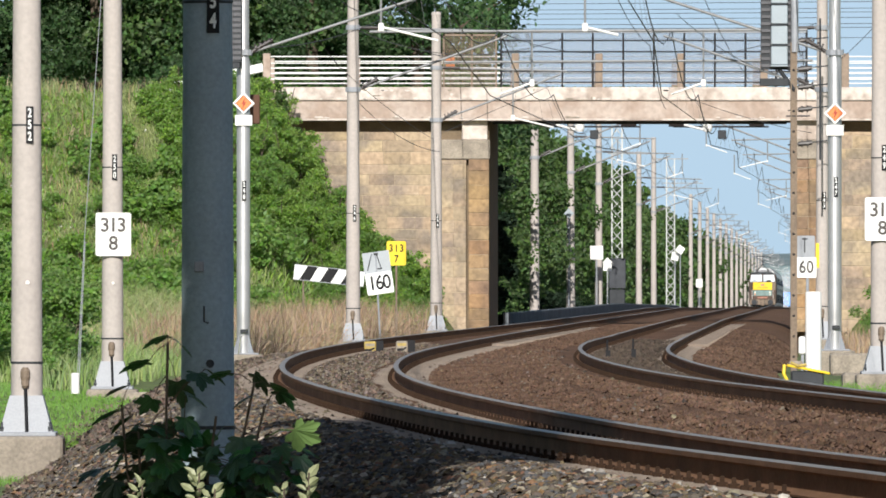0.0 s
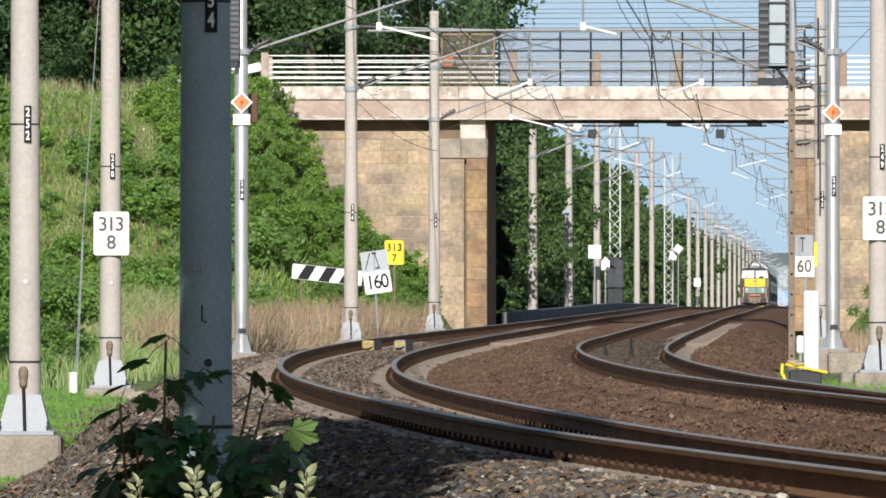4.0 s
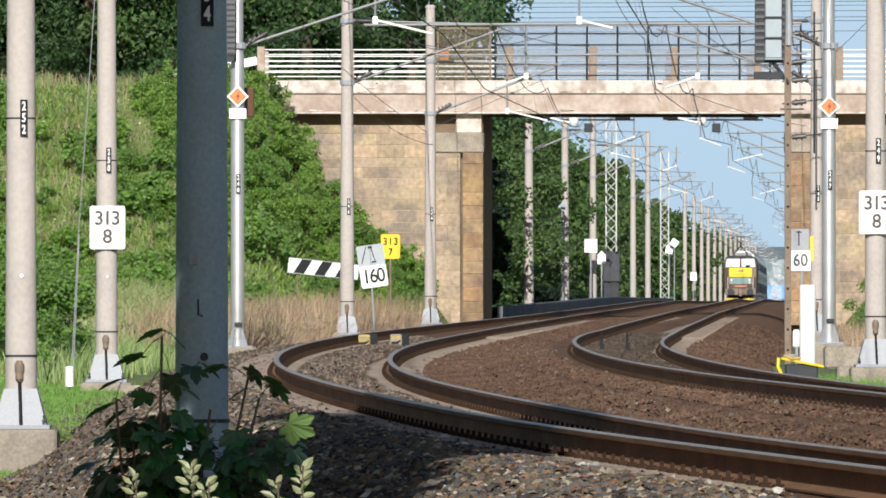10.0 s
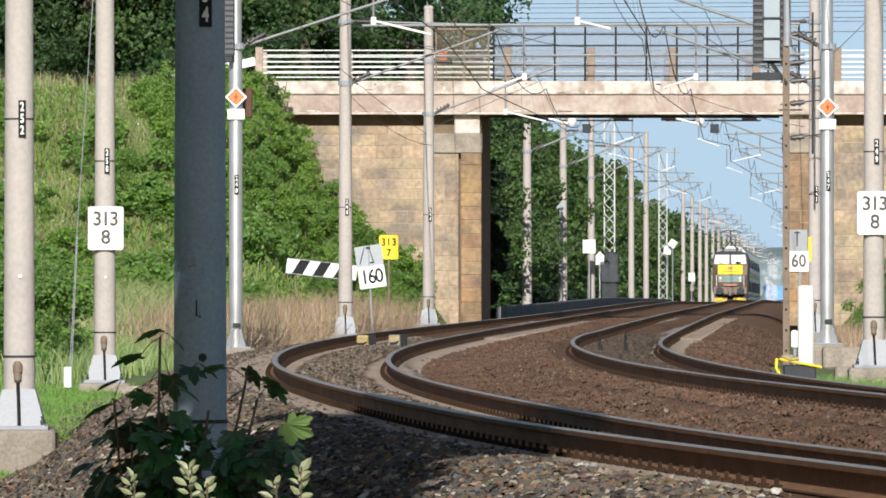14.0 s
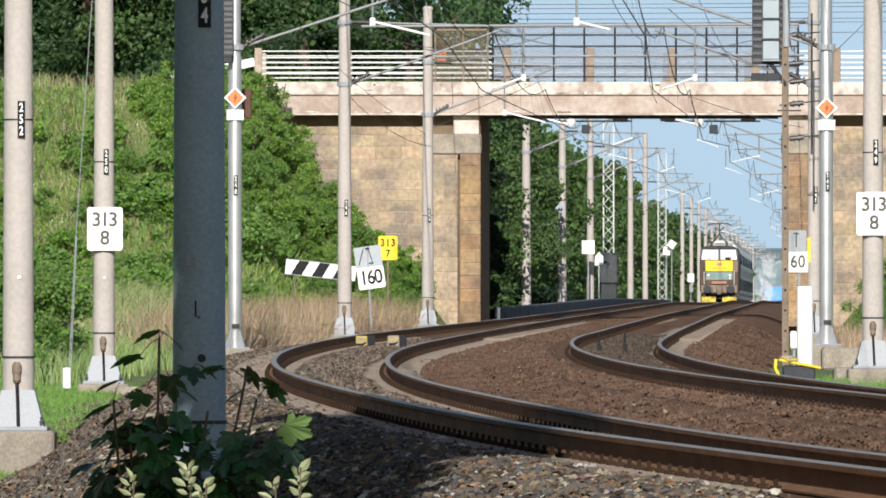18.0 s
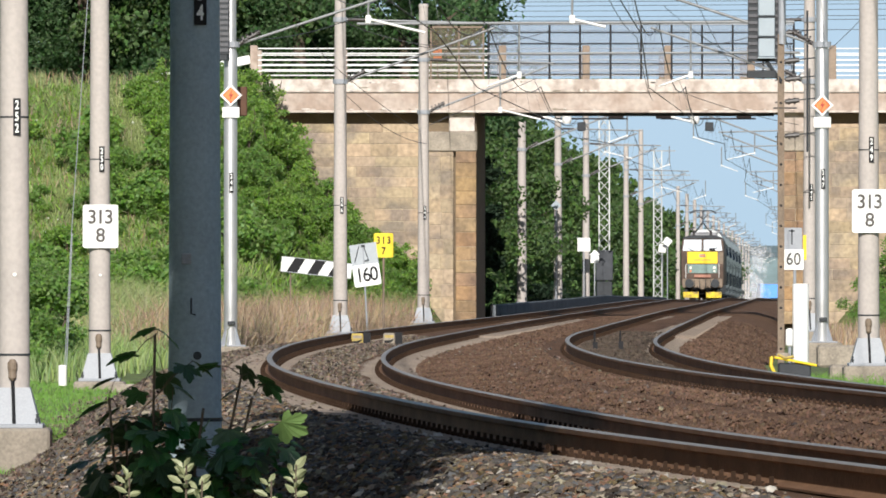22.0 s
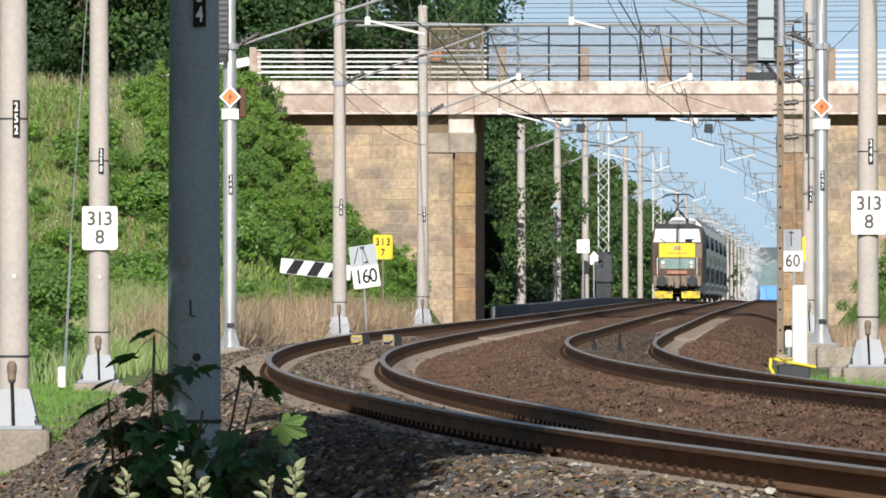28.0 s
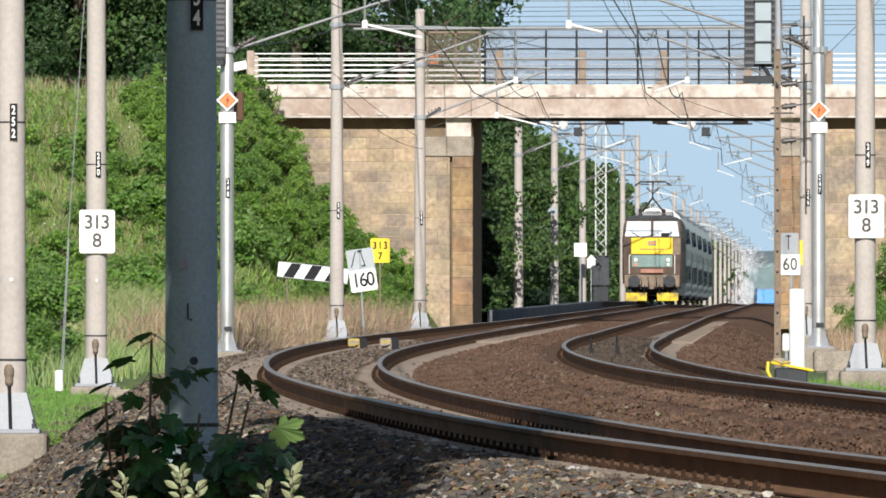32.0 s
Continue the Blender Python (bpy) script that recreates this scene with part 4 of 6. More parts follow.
climber = make_tree(3.4, 0.4, 0.07, 1500, 35, LEAF_DARK, low=0.05, lumps=26, name="bush", label="slender dark twiggy bush beside the bridge end", category="bush", group="bank bushes")
plant(climber, [(-5.35, 343.6, 3.9), (-4.95, 343.2, 3.3), (-4.6, 343.0, 2.5), (-5.75, 343.2, 4.0)], 20, 0.85, 1.0)
shoots = make_tree(1.5, 0.55, 0.07, 700, 37, LEAF_BUSH_FRESH, low=0.15, lumps=16, name="bush", label="loose upright leafy shoots above the bushes", category="bush", group="bank bushes")
plant(shoots, [(x + 0.2, y - 0.3, ground_z(x, y) + 0.25) for x, y in spots[3:60:3]], 24, 0.55, 0.95)
low_bush = make_tree(1.7, 1.0, 0.075, 4200, 41, LEAF_BUSH, low=0.0, lumps=18, name="bush", label="shadowy green shrub beside the cutting", category="bush", group="cutting shrubs")
plant(low_bush, [(-8.8, 192, -0.4), (-8.4, 188, -0.7), (-7.9, 190, -0.7), (-8.4, 196, -0.4), (-7.9, 199, -0.2), (-8.9, 203, 0.1), (-8.3, 205, 0.0), (-9.4, 201, 0.2), (-7.4, 206, -0.4), (-8.8, 208, 0.4), (-7.9, 211, 0.0), (-9.6, 207, 0.6), (-7.1, 203, -0.6)], 12, 0.7, 1.1)
# undergrowth and slender trees, their leaves coloured dark to stand for shade
under = make_tree(1.5, 1.3, 0.13, 1500, 45, LEAF_SHADE_DARK, low=0.0, lumps=16, name="bush", label="undergrowth below the trees beyond the bridge, shade put into its leaf colour", category="bush", group="undergrowth")
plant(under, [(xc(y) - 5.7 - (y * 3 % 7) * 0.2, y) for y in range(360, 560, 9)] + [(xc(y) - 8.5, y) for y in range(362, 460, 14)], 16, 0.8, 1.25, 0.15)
ivy = make_tree(6.4, 0.95, 0.12, 4200, 47, LEAF_SHADE_DARK, low=0.02, lumps=34, label="slender tree close behind the abutment, shade put into its leaf colour", group="undergrowth", limit=1.0)
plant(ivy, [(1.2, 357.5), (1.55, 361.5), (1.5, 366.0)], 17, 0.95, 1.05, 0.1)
tufts = make_tree(1.0, 0.8, 0.095, 1150, 51, LEAF_BUSH, low=0.0, lumps=12, name="shrub", label="low leafy shrub in the long grass", category="shrub", group="slope shrubs")
rng = random.Random(18)
plant(tufts, [(rng.uniform(-15.5, -5.5), rng.uniform(316, 343)) for _ in range(90)], 13, 0.5, 1.5, 0.1)
weed = make_tree(0.9, 0.75, 0.06, 1700, 53, LEAF_BUSH_FRESH, low=0.0, lumps=16, name="shrub", label="bright green mound of broad-leaved weeds", category="shrub", group="slope shrubs")
plant(weed, [(rng.uniform(-16, -6.0), rng.uniform(318, 343.5)) for _ in range(80)], 21, 0.4, 1.3, 0.12)
clump = make_tree(0.42, 0.3, 0.03, 1400, 55, LEAF_BUSH_FRESH, low=0.0, lumps=16, name="shrub", label="small green clump of weeds beside a foundation", category="shrub", group="track weeds")
plant(clump, [(-4.35, 125.6), (-4.15, 127), (-3.95, 129), (-4.25, 130.5), (-4.5, 128)], 23, 0.6, 1.1, 0.04)
right_bush = make_tree(2.0, 1.1, 0.085, 3500, 61, LEAF_BUSH, low=0.0, lumps=18, name="bush", label="green bush at the foot of the far abutment", category="bush", group="abutment bushes")
plant(right_bush, [(13.6, 341), (14.4, 339.5), (15.2, 338), (14.2, 336), (15.6, 340), (16.5, 339), (13.2, 338), (13.8, 334), (14.8, 333), (13.0, 331), (14.6, 342.5), (15.4, 343)], 14, 0.35, 0.75, 0.1)

# long grass, dry stalks and short turf
in_view = lambda x, y: -0.046 * y - 1.5 < x < xc(y) - 3.6
grass("long_grass", "long green grass on the bank of the ramp", GRASS_GREEN, spots_between(22000, -18, -2, 296, 331, 71, lambda x, y: in_view(x, y), 0.03), 0.55, 0.032, 72, bend=1.2)
grass("slope_grass", "dense rough grass and weeds on the ramp's slope", GRASS_OLIVE, spots_between(56000, -17.5, -2, 327, 344.3, 67, lambda x, y: in_view(x, y)), 0.34, 0.024, 68, bend=1.7)
grass("slope_weeds", "broad-leaved green weeds on the ramp's slope", LEAF_BUSH_FRESH, spots_between(26000, -17.5, -3, 322, 344.3, 65, lambda x, y: in_view(x, y), 0.5), 0.42, 0.06, 66, bend=1.7)
grass("crest_weeds", "tall seeding weeds along the top of the ramp", GRASS_OLIVE, [(x, y, ground_z(x, y)) for x, y, z in spots_between(1300, -17.5, -6.0, 343.6, 347.0, 101, None, 0.5)], 0.5, 0.022, 102, bend=0.6)
grass("crest_weeds", "dry brown stalks along the top of the ramp", GRASS_DRY, [(x, y, ground_z(x, y)) for x, y, z in spots_between(280, -17.5, -6.0, 343.6, 347.0, 103, None, 0.6)], 0.6, 0.022, 104, bend=0.5)
grass("slope_grass", "rough dry grass on the far ramp's slope", GRASS_DRY, spots_between(5000, 12.3, 17.5, 326, 344.2, 63), 0.45, 0.05, 64, bend=0.9)
grass("meadow_grass", "tall green and straw grass beside the line", GRASS_GREEN, spots_between(22000, -14, -1, 186, 300, 73, lambda x, y: in_view(x, y) and x < xc(y) - 5.0, 0.1), 0.7, 0.026, 74, bend=0.6)
strip = lambda far, near: (lambda x, y: xc(y) - far + 0.8 * noise.noise((y * 0.1, 5, 0)) < x < xc(y) - near + 0.3 * noise.noise((y * 0.2, 0, 0)))
grass("dry_grass", "tall straw-coloured dry grass near the bridge", GRASS_DRY, spots_between(8000, -8, 1.2, 228, 336, 75, strip(6.6, 3.9), 0.9), 1.5, 0.016, 76, bend=0.55)
grass("dry_grass", "tangled straw-coloured dry grass bent over", GRASS_DRY, spots_between(7000, -8, 1.2, 228, 330, 97, strip(7.4, 3.9), 0.8), 1.3, 0.02, 98, bend=2.4)
grass("tall_grass", "tall pale green grass among the dry grass", GRASS_OLIVE, spots_between(13000, -12, 1.0, 225, 336, 87, strip(12.0, 4.2), 0.5), 1.2, 0.02, 88, bend=0.9)
grass("wild_flowers", "white flower heads scattered in the bank's grass", PETAL, [(x, y, z + 0.35) for x, y, z in spots_between(90, -16.5, -9, 326, 342, 99, lambda x, y: in_view(x, y), 1.2)], 0.08, 0.1, 100, bend=2.0)
grass("slope_straw", "pale straw stalks among the bank's grass", GRASS_DRY, spots_between(8000, -18, -6, 290, 343, 77, lambda x, y: in_view(x, y), 0.6), 0.7, 0.020, 78, bend=0.8)
grass("short_grass", "short lush green grass round the mast feet", GRASS_LUSH, spots_between(24000, -8.5, -3.6, 118, 186, 79, lambda x, y: xc(y) - 7.5 < x < xc(y) - 3.25 + 0.4 * noise.noise((y * 0.15, 2, 0))), 0.15, 0.012, 80, bend=0.9)
grass("short_grass", "short lush green grass beside the white marker post", GRASS_LUSH, spots_between(7000, 4.5, 9.5, 140, 186, 81, lambda x, y: xc(y) + SPACING + 2.7 < x < xc(y) + SPACING + 4.6), 0.34, 0.016, 82, bend=0.8)
grass("dry_grass", "straw-coloured grass along the far abutment", GRASS_DRY, spots_between(5000, 8, 17, 232, 338, 83, lambda x, y: x > xc(y) + SPACING + 4.0), 0.7, 0.02, 84)
grass("woodland_edge", "weeds along the tree line beyond the bridge", LEAF_DARK, spots_between(4000, 8, 30, 500, 640, 85, lambda x, y: xc(y) - 8 < x < xc(y) - 4.6), 0.3, 0.05, 86)

grass("verge_grass", "thin green grass along the foot of the bridge railing", GRASS_LUSH, [(x, y, 6.84) for x, y, z in spots_between(1500, -5.4, 12, FACE + 0.12, FACE + 0.5, 95)], 0.14, 0.03, 96)

# shade trees beside the line, out of the picture: they lean over the near mast and stones and keep the sun off them
def leaning_tree(height, low, radius, reach, seed, count=6500):
    """A slender tree whose crown hangs reach metres to the side of its foot."""
    rng = np.random.default_rng(seed)
    t = thing("tree", "slender tree leaning over the near mast", "tree", group="shade trees")
    pts, mids = crown_points(rng, count, 60, low + 1.0, height * 0.95, radius * 0.75, radius)
    pts[:, 0] += reach
    s = Shape().path([(0, 0, -0.4), (reach * 0.04, 0, low * 0.6), (reach * 0.1, 0, low + 0.6), (reach * 0.8, 0.1, low + 2.0), (reach, 0, height * 0.9)], height * 0.012, 8)
    for x, y, z, r in mids[::5]:
        s.tube((reach * 0.95, 0, max(low, z - 0.6)), (reach + x, y, z), 0.04, 0.015, 5)
    part("trunk", s, BARK, t)
    part("crown", leaves_mesh("crown", pts, 0.32, seed + 1), LEAF_DARK, t)
    return t


over = leaning_tree(16.0, 4.0, 1.2, 3.2, 91, 11000)
for k, (x, y) in enumerate(((-4.22, 60.0), (-4.3, 57.0), (-4.25, 63.0), (-4.6, 66.0), (-4.35, 54.0), (-4.2, 61.6))):
    m = pose(x, y, ground_z(x, y))
    ob = over if k == 0 else copy_thing(over, m)
    ob.matrix_basis = m
over_near = leaning_tree(12.0, 4.6, 0.8, 1.75, 95, 5000)
over_near.matrix_basis = pose(-3.4, 28.0, ground_z(-3.4, 28.0))
# unseen trees added further left to cut sky light on the shaded stones
grove = make_tree(13.0, 3.6, 0.4, 2600, 93, LEAF_DARK, low=0.03, lumps=60, label="broad leafy tree out of view, added to block sky light", group="shade trees")
plant(grove, [(-11.5, 40), (-12.2, 48), (-11.8, 56), (-12.6, 63), (-12.0, 70), (-14.5, 78), (-9.8, 30), (-9.0, 20)], 22, 0.9, 1.1)


# ---- the sapling ----
def maple_leaf(size):
    """A toothed five-lobed leaf in the plane of x and y, its stalk at the origin, folded at the rib and drooping at the tip."""
    lobes = ((-104, 0.55), (-50, 0.86), (0, 1.0), (50, 0.86), (104, 0.55))
    ring = []
    for k, (a, r) in enumerate(lobes):
        ring += [(a + da, r * f) for da, f in ((-22, 0.70), (-17, 0.84), (-12, 0.80), (-6, 0.93), (0, 1.0), (6, 0.93), (12, 0.80), (17, 0.84), (22, 0.70))]
        if k < 4:
            ring.append(((a + lobes[k + 1][0]) / 2, 0.58))
    pts = [(0, 0.0, 0)] + [(r * math.sin(radians(a)), r * math.cos(radians(a)) + 0.1, 0.16 * abs(r * math.sin(radians(a))) - 0.30 * r * r) for a, r in ring]
    return Shape().add([(x * size * 0.72, y * size * 0.72, z * size * 0.72) for x, y, z in pts], [(0, k + 1, k) for k in range(1, len(pts) - 1)])


def build_sapling():
    rng = random.Random(5)
    s = thing("maple_sapling", "young maple before a mast, toothed green leaves coloured darker for shade", "sapling", (-0.86, 40.0, -0.55))
    kinds = [maple_leaf(0.085 + 0.012 * k).mesh("leaf") for k in range(6)]
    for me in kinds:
        me.materials.append(LEAF_MAPLE_SHADED)
    # tops of the stems, from the thing's foot: across, along, up
    tops = ((-0.16, 0.0, 1.73), (-0.33, -0.02, 1.50), (-0.27, 0.03, 1.40), (0.16, 0.0, 1.58), (0.20, 0.02, 1.50), (0.02, -0.03, 1.46), (0.28, -0.02, 1.36), (-0.10, 0.04, 1.45), (0.10, 0.03, 1.38), (-0.20, -0.04, 1.33))
    stems = []
    for x, y, z in tops:
        low, mid, high = Vector((-0.12 + x * 0.15, 0, 0.2)), Vector((-0.06 + x * 0.62, y * 0.5, 0.2 + (z - 0.2) * 0.62)), Vector((x, y, z))
        part("stem", Shape().path([low, mid, (mid + high) / 2 + Vector((x * 0.04, 0, 0)), high], 0.005, 6), BARK, s)
        stems.append((mid, high))
    stalks = Shape()

    def leaf(base, tip, turn, droop, roll, kind):
        stalks.path([base, (base + tip) / 2 + Vector((0, 0, 0.012)), tip], 0.0018, 4)
        ob = part("leaf", kinds[kind], None, s)
        ob.matrix_basis = Matrix.Translation(tip) @ Matrix.Rotation(turn, 4, "Z") @ Matrix.Rotation(radians(-droop), 4, "X") @ Matrix.Rotation(radians(roll), 4, "Y")

    # single leaves that stand clear of the rest: place, way the tip points, droop
    for x, z, turn, droop, kind in ((-0.16, 1.755, 80, 12, 4), (-0.13, 1.74, -70, 30, 2), (-0.235, 1.66, 85, 8, 5), (-0.30, 1.575, 75, 10, 4), (-0.345, 1.48, 85, 15, 5), (-0.30, 1.46, 60, 25, 4),
                                    (-0.32, 1.375, 80, 20, 3), (-0.02, 1.635, -80, 25, 3), (-0.05, 1.62, 200, 30, 3), (0.07, 1.62, 85, 5, 4), (0.16, 1.615, -70, 45, 3), (0.22, 1.575, -80, 20, 4),
                                    (0.25, 1.55, -60, 35, 3), (-0.09, 1.545, -75, 20, 3), (0.15, 1.535, 80, 20, 2), (0.30, 1.43, -60, 30, 3)):
        mid, high = min(stems, key=lambda m: (m[1] - Vector((x, 0, z))).length)
        tip = Vector((x, rng.uniform(-0.05, 0.05), z))
        leaf(high if high.z < z + 0.08 else mid.lerp(high, 0.6), tip, radians(turn), droop, rng.uniform(-15, 15), kind)
    for k in range(300):
        mid, high = stems[rng.randrange(len(stems))]
        base = mid.lerp(high, rng.uniform(-0.15, 0.95) * rng.uniform(0.5, 1.0))
        a = rng.uniform(0, 6.283)
        tip = base + Vector((math.cos(a) * 1.3, math.sin(a), rng.uniform(-0.1, 0.45))) * rng.uniform(0.04, 0.13)
        if tip.z > 1.50 - 0.25 * abs(tip.x - 0.02):
            tip.z -= 0.12
        leaf(base, tip, a - math.pi / 2, rng.uniform(0, 55), rng.uniform(-35, 35), rng.randrange(6))
    tagged(part("stalk_tangle", stalks, BARK, s), kind="stuff")
    # one leaf, upper side to the camera, its sunlight put into a paler green
    lit = part("leaf", maple_leaf(0.15), LEAF_MAPLE_LIT, s, "fresh green leaf, coloured paler as if sunlit")
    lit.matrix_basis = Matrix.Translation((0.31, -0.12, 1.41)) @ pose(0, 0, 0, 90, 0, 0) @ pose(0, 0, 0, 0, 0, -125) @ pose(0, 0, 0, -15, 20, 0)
    part("leaf_stalk", Shape().path([(0.20, 0.0, 1.38), (0.26, -0.08, 1.41), (0.31, -0.12, 1.41)], 0.003, 5), LEAF_MAPLE_LIT, s)


# the lit counterpart of the dark maple green: sunlight as a paler colour
LEAF_MAPLE_LIT = mat("sunlit_tint_leaf", (0.20, 0.32, 0.10), 0.5, vary=0.15, scale=6, through=0.3, bump=0)
build_sapling()


def young_shoot(x, y, z, n, seed, size=0.085, tall=0.3):
    rng = random.Random(seed)
    s = thing("young_shoot", "pale green young shoot with upright leaves", "seedling", (x, y, z), group="young shoots")
    part("stem", Shape().tube((0, 0, -0.9), (0.01, 0, tall * 0.8), 0.006, 0.003, 6), BARK, s)
    for k in range(n):
        f = k / n
        a = 2.4 * k + rng.uniform(-0.4, 0.4)
        L = size * rng.uniform(0.75, 1.2)
        up = 0.25 + 0.9 * f
        d = Vector((math.cos(a), math.sin(a) * 0.7, up)).normalized()
        side = d.cross(Vector((rng.uniform(-0.6, 0.6), 1, 0.2))).normalized() * L * rng.uniform(0.17, 0.26)
        c = Vector((rng.uniform(-0.006, 0.006), 0, tall * 0.75 * f))
        n_ = side.cross(d).normalized() * L * rng.uniform(0.05, 0.16)
        curl = d * L - n_ * 1.5
        part("leaf", Shape().add([c, c + d * L * 0.22 + side * 0.6 + n_ * 0.6, c + d * L * 0.5 + side + n_, c + d * L * 0.82 + side * 0.62, c + curl, c + d * L * 0.82 - side * 0.62,
                                  c + d * L * 0.5 - side + n_, c + d * L * 0.22 - side * 0.6 + n_ * 0.6, c + d * L * 0.5],
                                 [(k_, (k_ + 1) % 8, 8) for k_ in range(8)]), LEAF_YOUNG, s)


young_shoot(-0.93, 33.0, 0.745, 7, 1, 0.044, 0.09)
young_shoot(-0.76, 33.2, 0.745, 11, 2, 0.045, 0.12)
young_shoot(-0.42, 33.0, 0.745, 9, 3, 0.048, 0.12)
young_shoot(-0.50, 33.3, 0.725, 6, 4, 0.046, 0.09)
young_shoot(-0.71, 33.1, 0.725, 6, 5, 0.044, 0.08)


# ---- signs and small things beside the line ----
def plate(parent, name, w, h, material, at, tilt=0.0, turn=0.0, thick=0.012, cut=0.004, label=""):
    ob = part(name, Shape().box(-w / 2, w / 2, -thick, 0, -h / 2, h / 2, cut), material, parent, label)
    ob.matrix_basis = Matrix.Translation(at) @ pose(0, 0, 0, 0, tilt, turn)
    return ob


def rounded(w, h, r, n=4):
    pts = []
    for cx, cz, a0 in ((w / 2 - r, h / 2 - r, 0), (-w / 2 + r, h / 2 - r, 90), (-w / 2 + r, -h / 2 + r, 180), (w / 2 - r, -h / 2 + r, 270)):
        pts += [(cx + r * math.cos(radians(a0 + 90 * k / n)), cz + r * math.sin(radians(a0 + 90 * k / n))) for k in range(n + 1)]
    return pts


def board(parent, name, w, h, material, at, tilt=0.0, r=0.04, thick=0.015, label=""):
    """A sheet-metal board with round corners that faces the camera."""
    p = rounded(w, h, r)
    n = len(p)
    sh = Shape().add([(x, y, z) for y in (-thick, 0) for x, z in p], [tuple(range(n - 1, -1, -1)), tuple(range(n, 2 * n))] + [(i, (i + 1) % n, n + (i + 1) % n, n + i) for i in range(n)])
    ob = part(name, sh, material, parent, label)
    ob.matrix_basis = Matrix.Translation(at) @ pose(0, 0, 0, 0, tilt, 0)
    return ob


def km_sign(x, y, z, label, mast_r=0.185):
    s = thing("kilometre_sign", label, "sign", (x, y - mast_r - 0.03, z), group="kilometre signs")
    b = board(s, "board", 0.58, 0.71, WHITE, (0, 0, 0))
    word("313", 0.232, SIGN_GREY, b, (0, -0.02, 0.145), 0.137, 1.0, 0.005)
    word("8", 0.232, SIGN_GREY, b, (0, -0.02, -0.155), 0.15, 1.0, 0.005)
    for dz in (-0.25, 0.25):
        part("clamp", Shape().box(-0.2, 0.2, 0.0, 0.05, dz - 0.02, dz + 0.02), STEEL_DARK, s)


SIGN_GREY = mat("grey_lettering", (0.10, 0.09, 0.085), 0.7, vary=0.1, spec=0.2)
km_sign(-5.40, 177, 1.87, "white kilometre board with grey digits on a concrete mast")
km_sign(7.20, 177, 2.12, "white kilometre board on the mast beside the second track")


def warning(x, y, z, label):
    s = thing("warning_sign", label, "sign", (x, y, z), group="electric warning signs")
    b = part("board", Shape().box(-0.165, 0.165, -0.012, 0, -0.165, 0.165, 0.004), WHITE, s)
    b.matrix_basis = pose(0, 0, 0, 0, 45, 0)
    e = part("dark_border", Shape().box(-0.125, 0.125, -0.0155, -0.011, -0.125, 0.125), BOLT_RED, s)
    e.matrix_basis = pose(0, 0, 0, 0, 45, 0)
    o = part("orange_field", Shape().box(-0.112, 0.112, -0.018, -0.012, -0.112, 0.112), ORANGE, s, "orange diamond with a red bolt")
    o.matrix_basis = pose(0, 0, 0, 0, 45, 0)
    part("bolt_mark", Shape().add([(0.035, -0.021, 0.12), (-0.05, -0.021, -0.02), (-0.008, -0.021, -0.012), (-0.03, -0.021, -0.13), (0.055, -0.021, 0.03), (0.008, -0.021, 0.022)],
                                  ((0, 1, 2, 5), (2, 3, 4, 5))), BOLT_RED, s)
    part("lower_board", Shape().box(-0.18, 0.18, -0.012, 0, -0.47, -0.25, 0.004), WHITE, s)
    part("clamp", Shape().box(-0.15, 0.15, 0.0, 0.03, -0.03, 0.03), STEEL_DARK, s)


BOLT_RED = mat("dark_red_paint", (0.35, 0.04, 0.02), 0.6, vary=0.1)
warning(-4.19, 226.82, 4.73, "orange diamond electric warning sign on a steel mast")
warning(8.24, 226.82, 4.52, "orange diamond electric warning sign on the mast by the second track")
tank = thing("mast_box", "rusty brown box behind the steel mast", "box", (-4.02, 228.0, 4.63))
part("case", Shape().box(-0.10, 0.15, 0, 0.25, -0.32, 0.30, 0.02), mat("rusty_box", (0.12, 0.058, 0.035), 0.85, vary=0.3), tank)

SHEET_GREY = mat("bare_sheet_metal", (0.37, 0.40, 0.43), 0.5, vary=0.12, scale=3)
# speed board group near the bridge
sp = thing("speed_board", "white 160 speed board and grey board on a slim pole", "sign", (-1.74, 288, 0))
part("pole", Shape().tube((0.08, 0.03, -1.0), (-0.06, 0.03, 1.6), 0.025), STEEL_GREY, sp)
b = board(sp, "board", 0.72, 0.58, WHITE, (0.05, 0, 0.80), -8, 0.05)
word("160", 0.385, BLACK, b, (0.0, -0.02, 0), 0.195, 0.86, 0.006)
b = board(sp, "blank_board", 0.72, 0.74, SHEET_GREY, (-0.02, 0.03, 1.27), -8, 0.02)
part("frame_mark", Shape().tube((-0.27, -0.03, -0.1), (-0.10, -0.03, 0.33), 0.012, n=5).tube((0.02, -0.03, 0.33), (0.10, -0.03, -0.1), 0.012, n=5).box(-0.05, 0.06, -0.035, -0.02, 0.28, 0.34).box(0.0, 0.12, -0.035, -0.02, -0.11, -0.07), STEEL_DARK, b)
st = thing("striped_board", "long black and white striped warning board on two posts", "sign", (-3.07, 291, 1.0))
base = plate(st, "board", 1.90, 0.42, WHITE, (0, 0, 0), 6.1)
for k in range(3):
    x = -0.55 + 0.56 * k
    part("stripe", Shape().add([(x - 0.24, -0.016, -0.19), (x + 0.05, -0.016, -0.19), (x + 0.23, -0.016, 0.19), (x - 0.05, -0.016, 0.19)], ((0, 1, 2, 3),)), BLACK, base)
part("rim", Shape().box(-0.95, 0.95, -0.016, -0.011, 0.192, 0.21).box(-0.95, 0.95, -0.016, -0.011, -0.21, -0.192), STEEL_GREY, base)
for x in (-0.7, 0.6):
    part("post", Shape().tube((x, 0.05, -1.9), (x, 0.05, 0.1), 0.022), STEEL_BROWN, st)
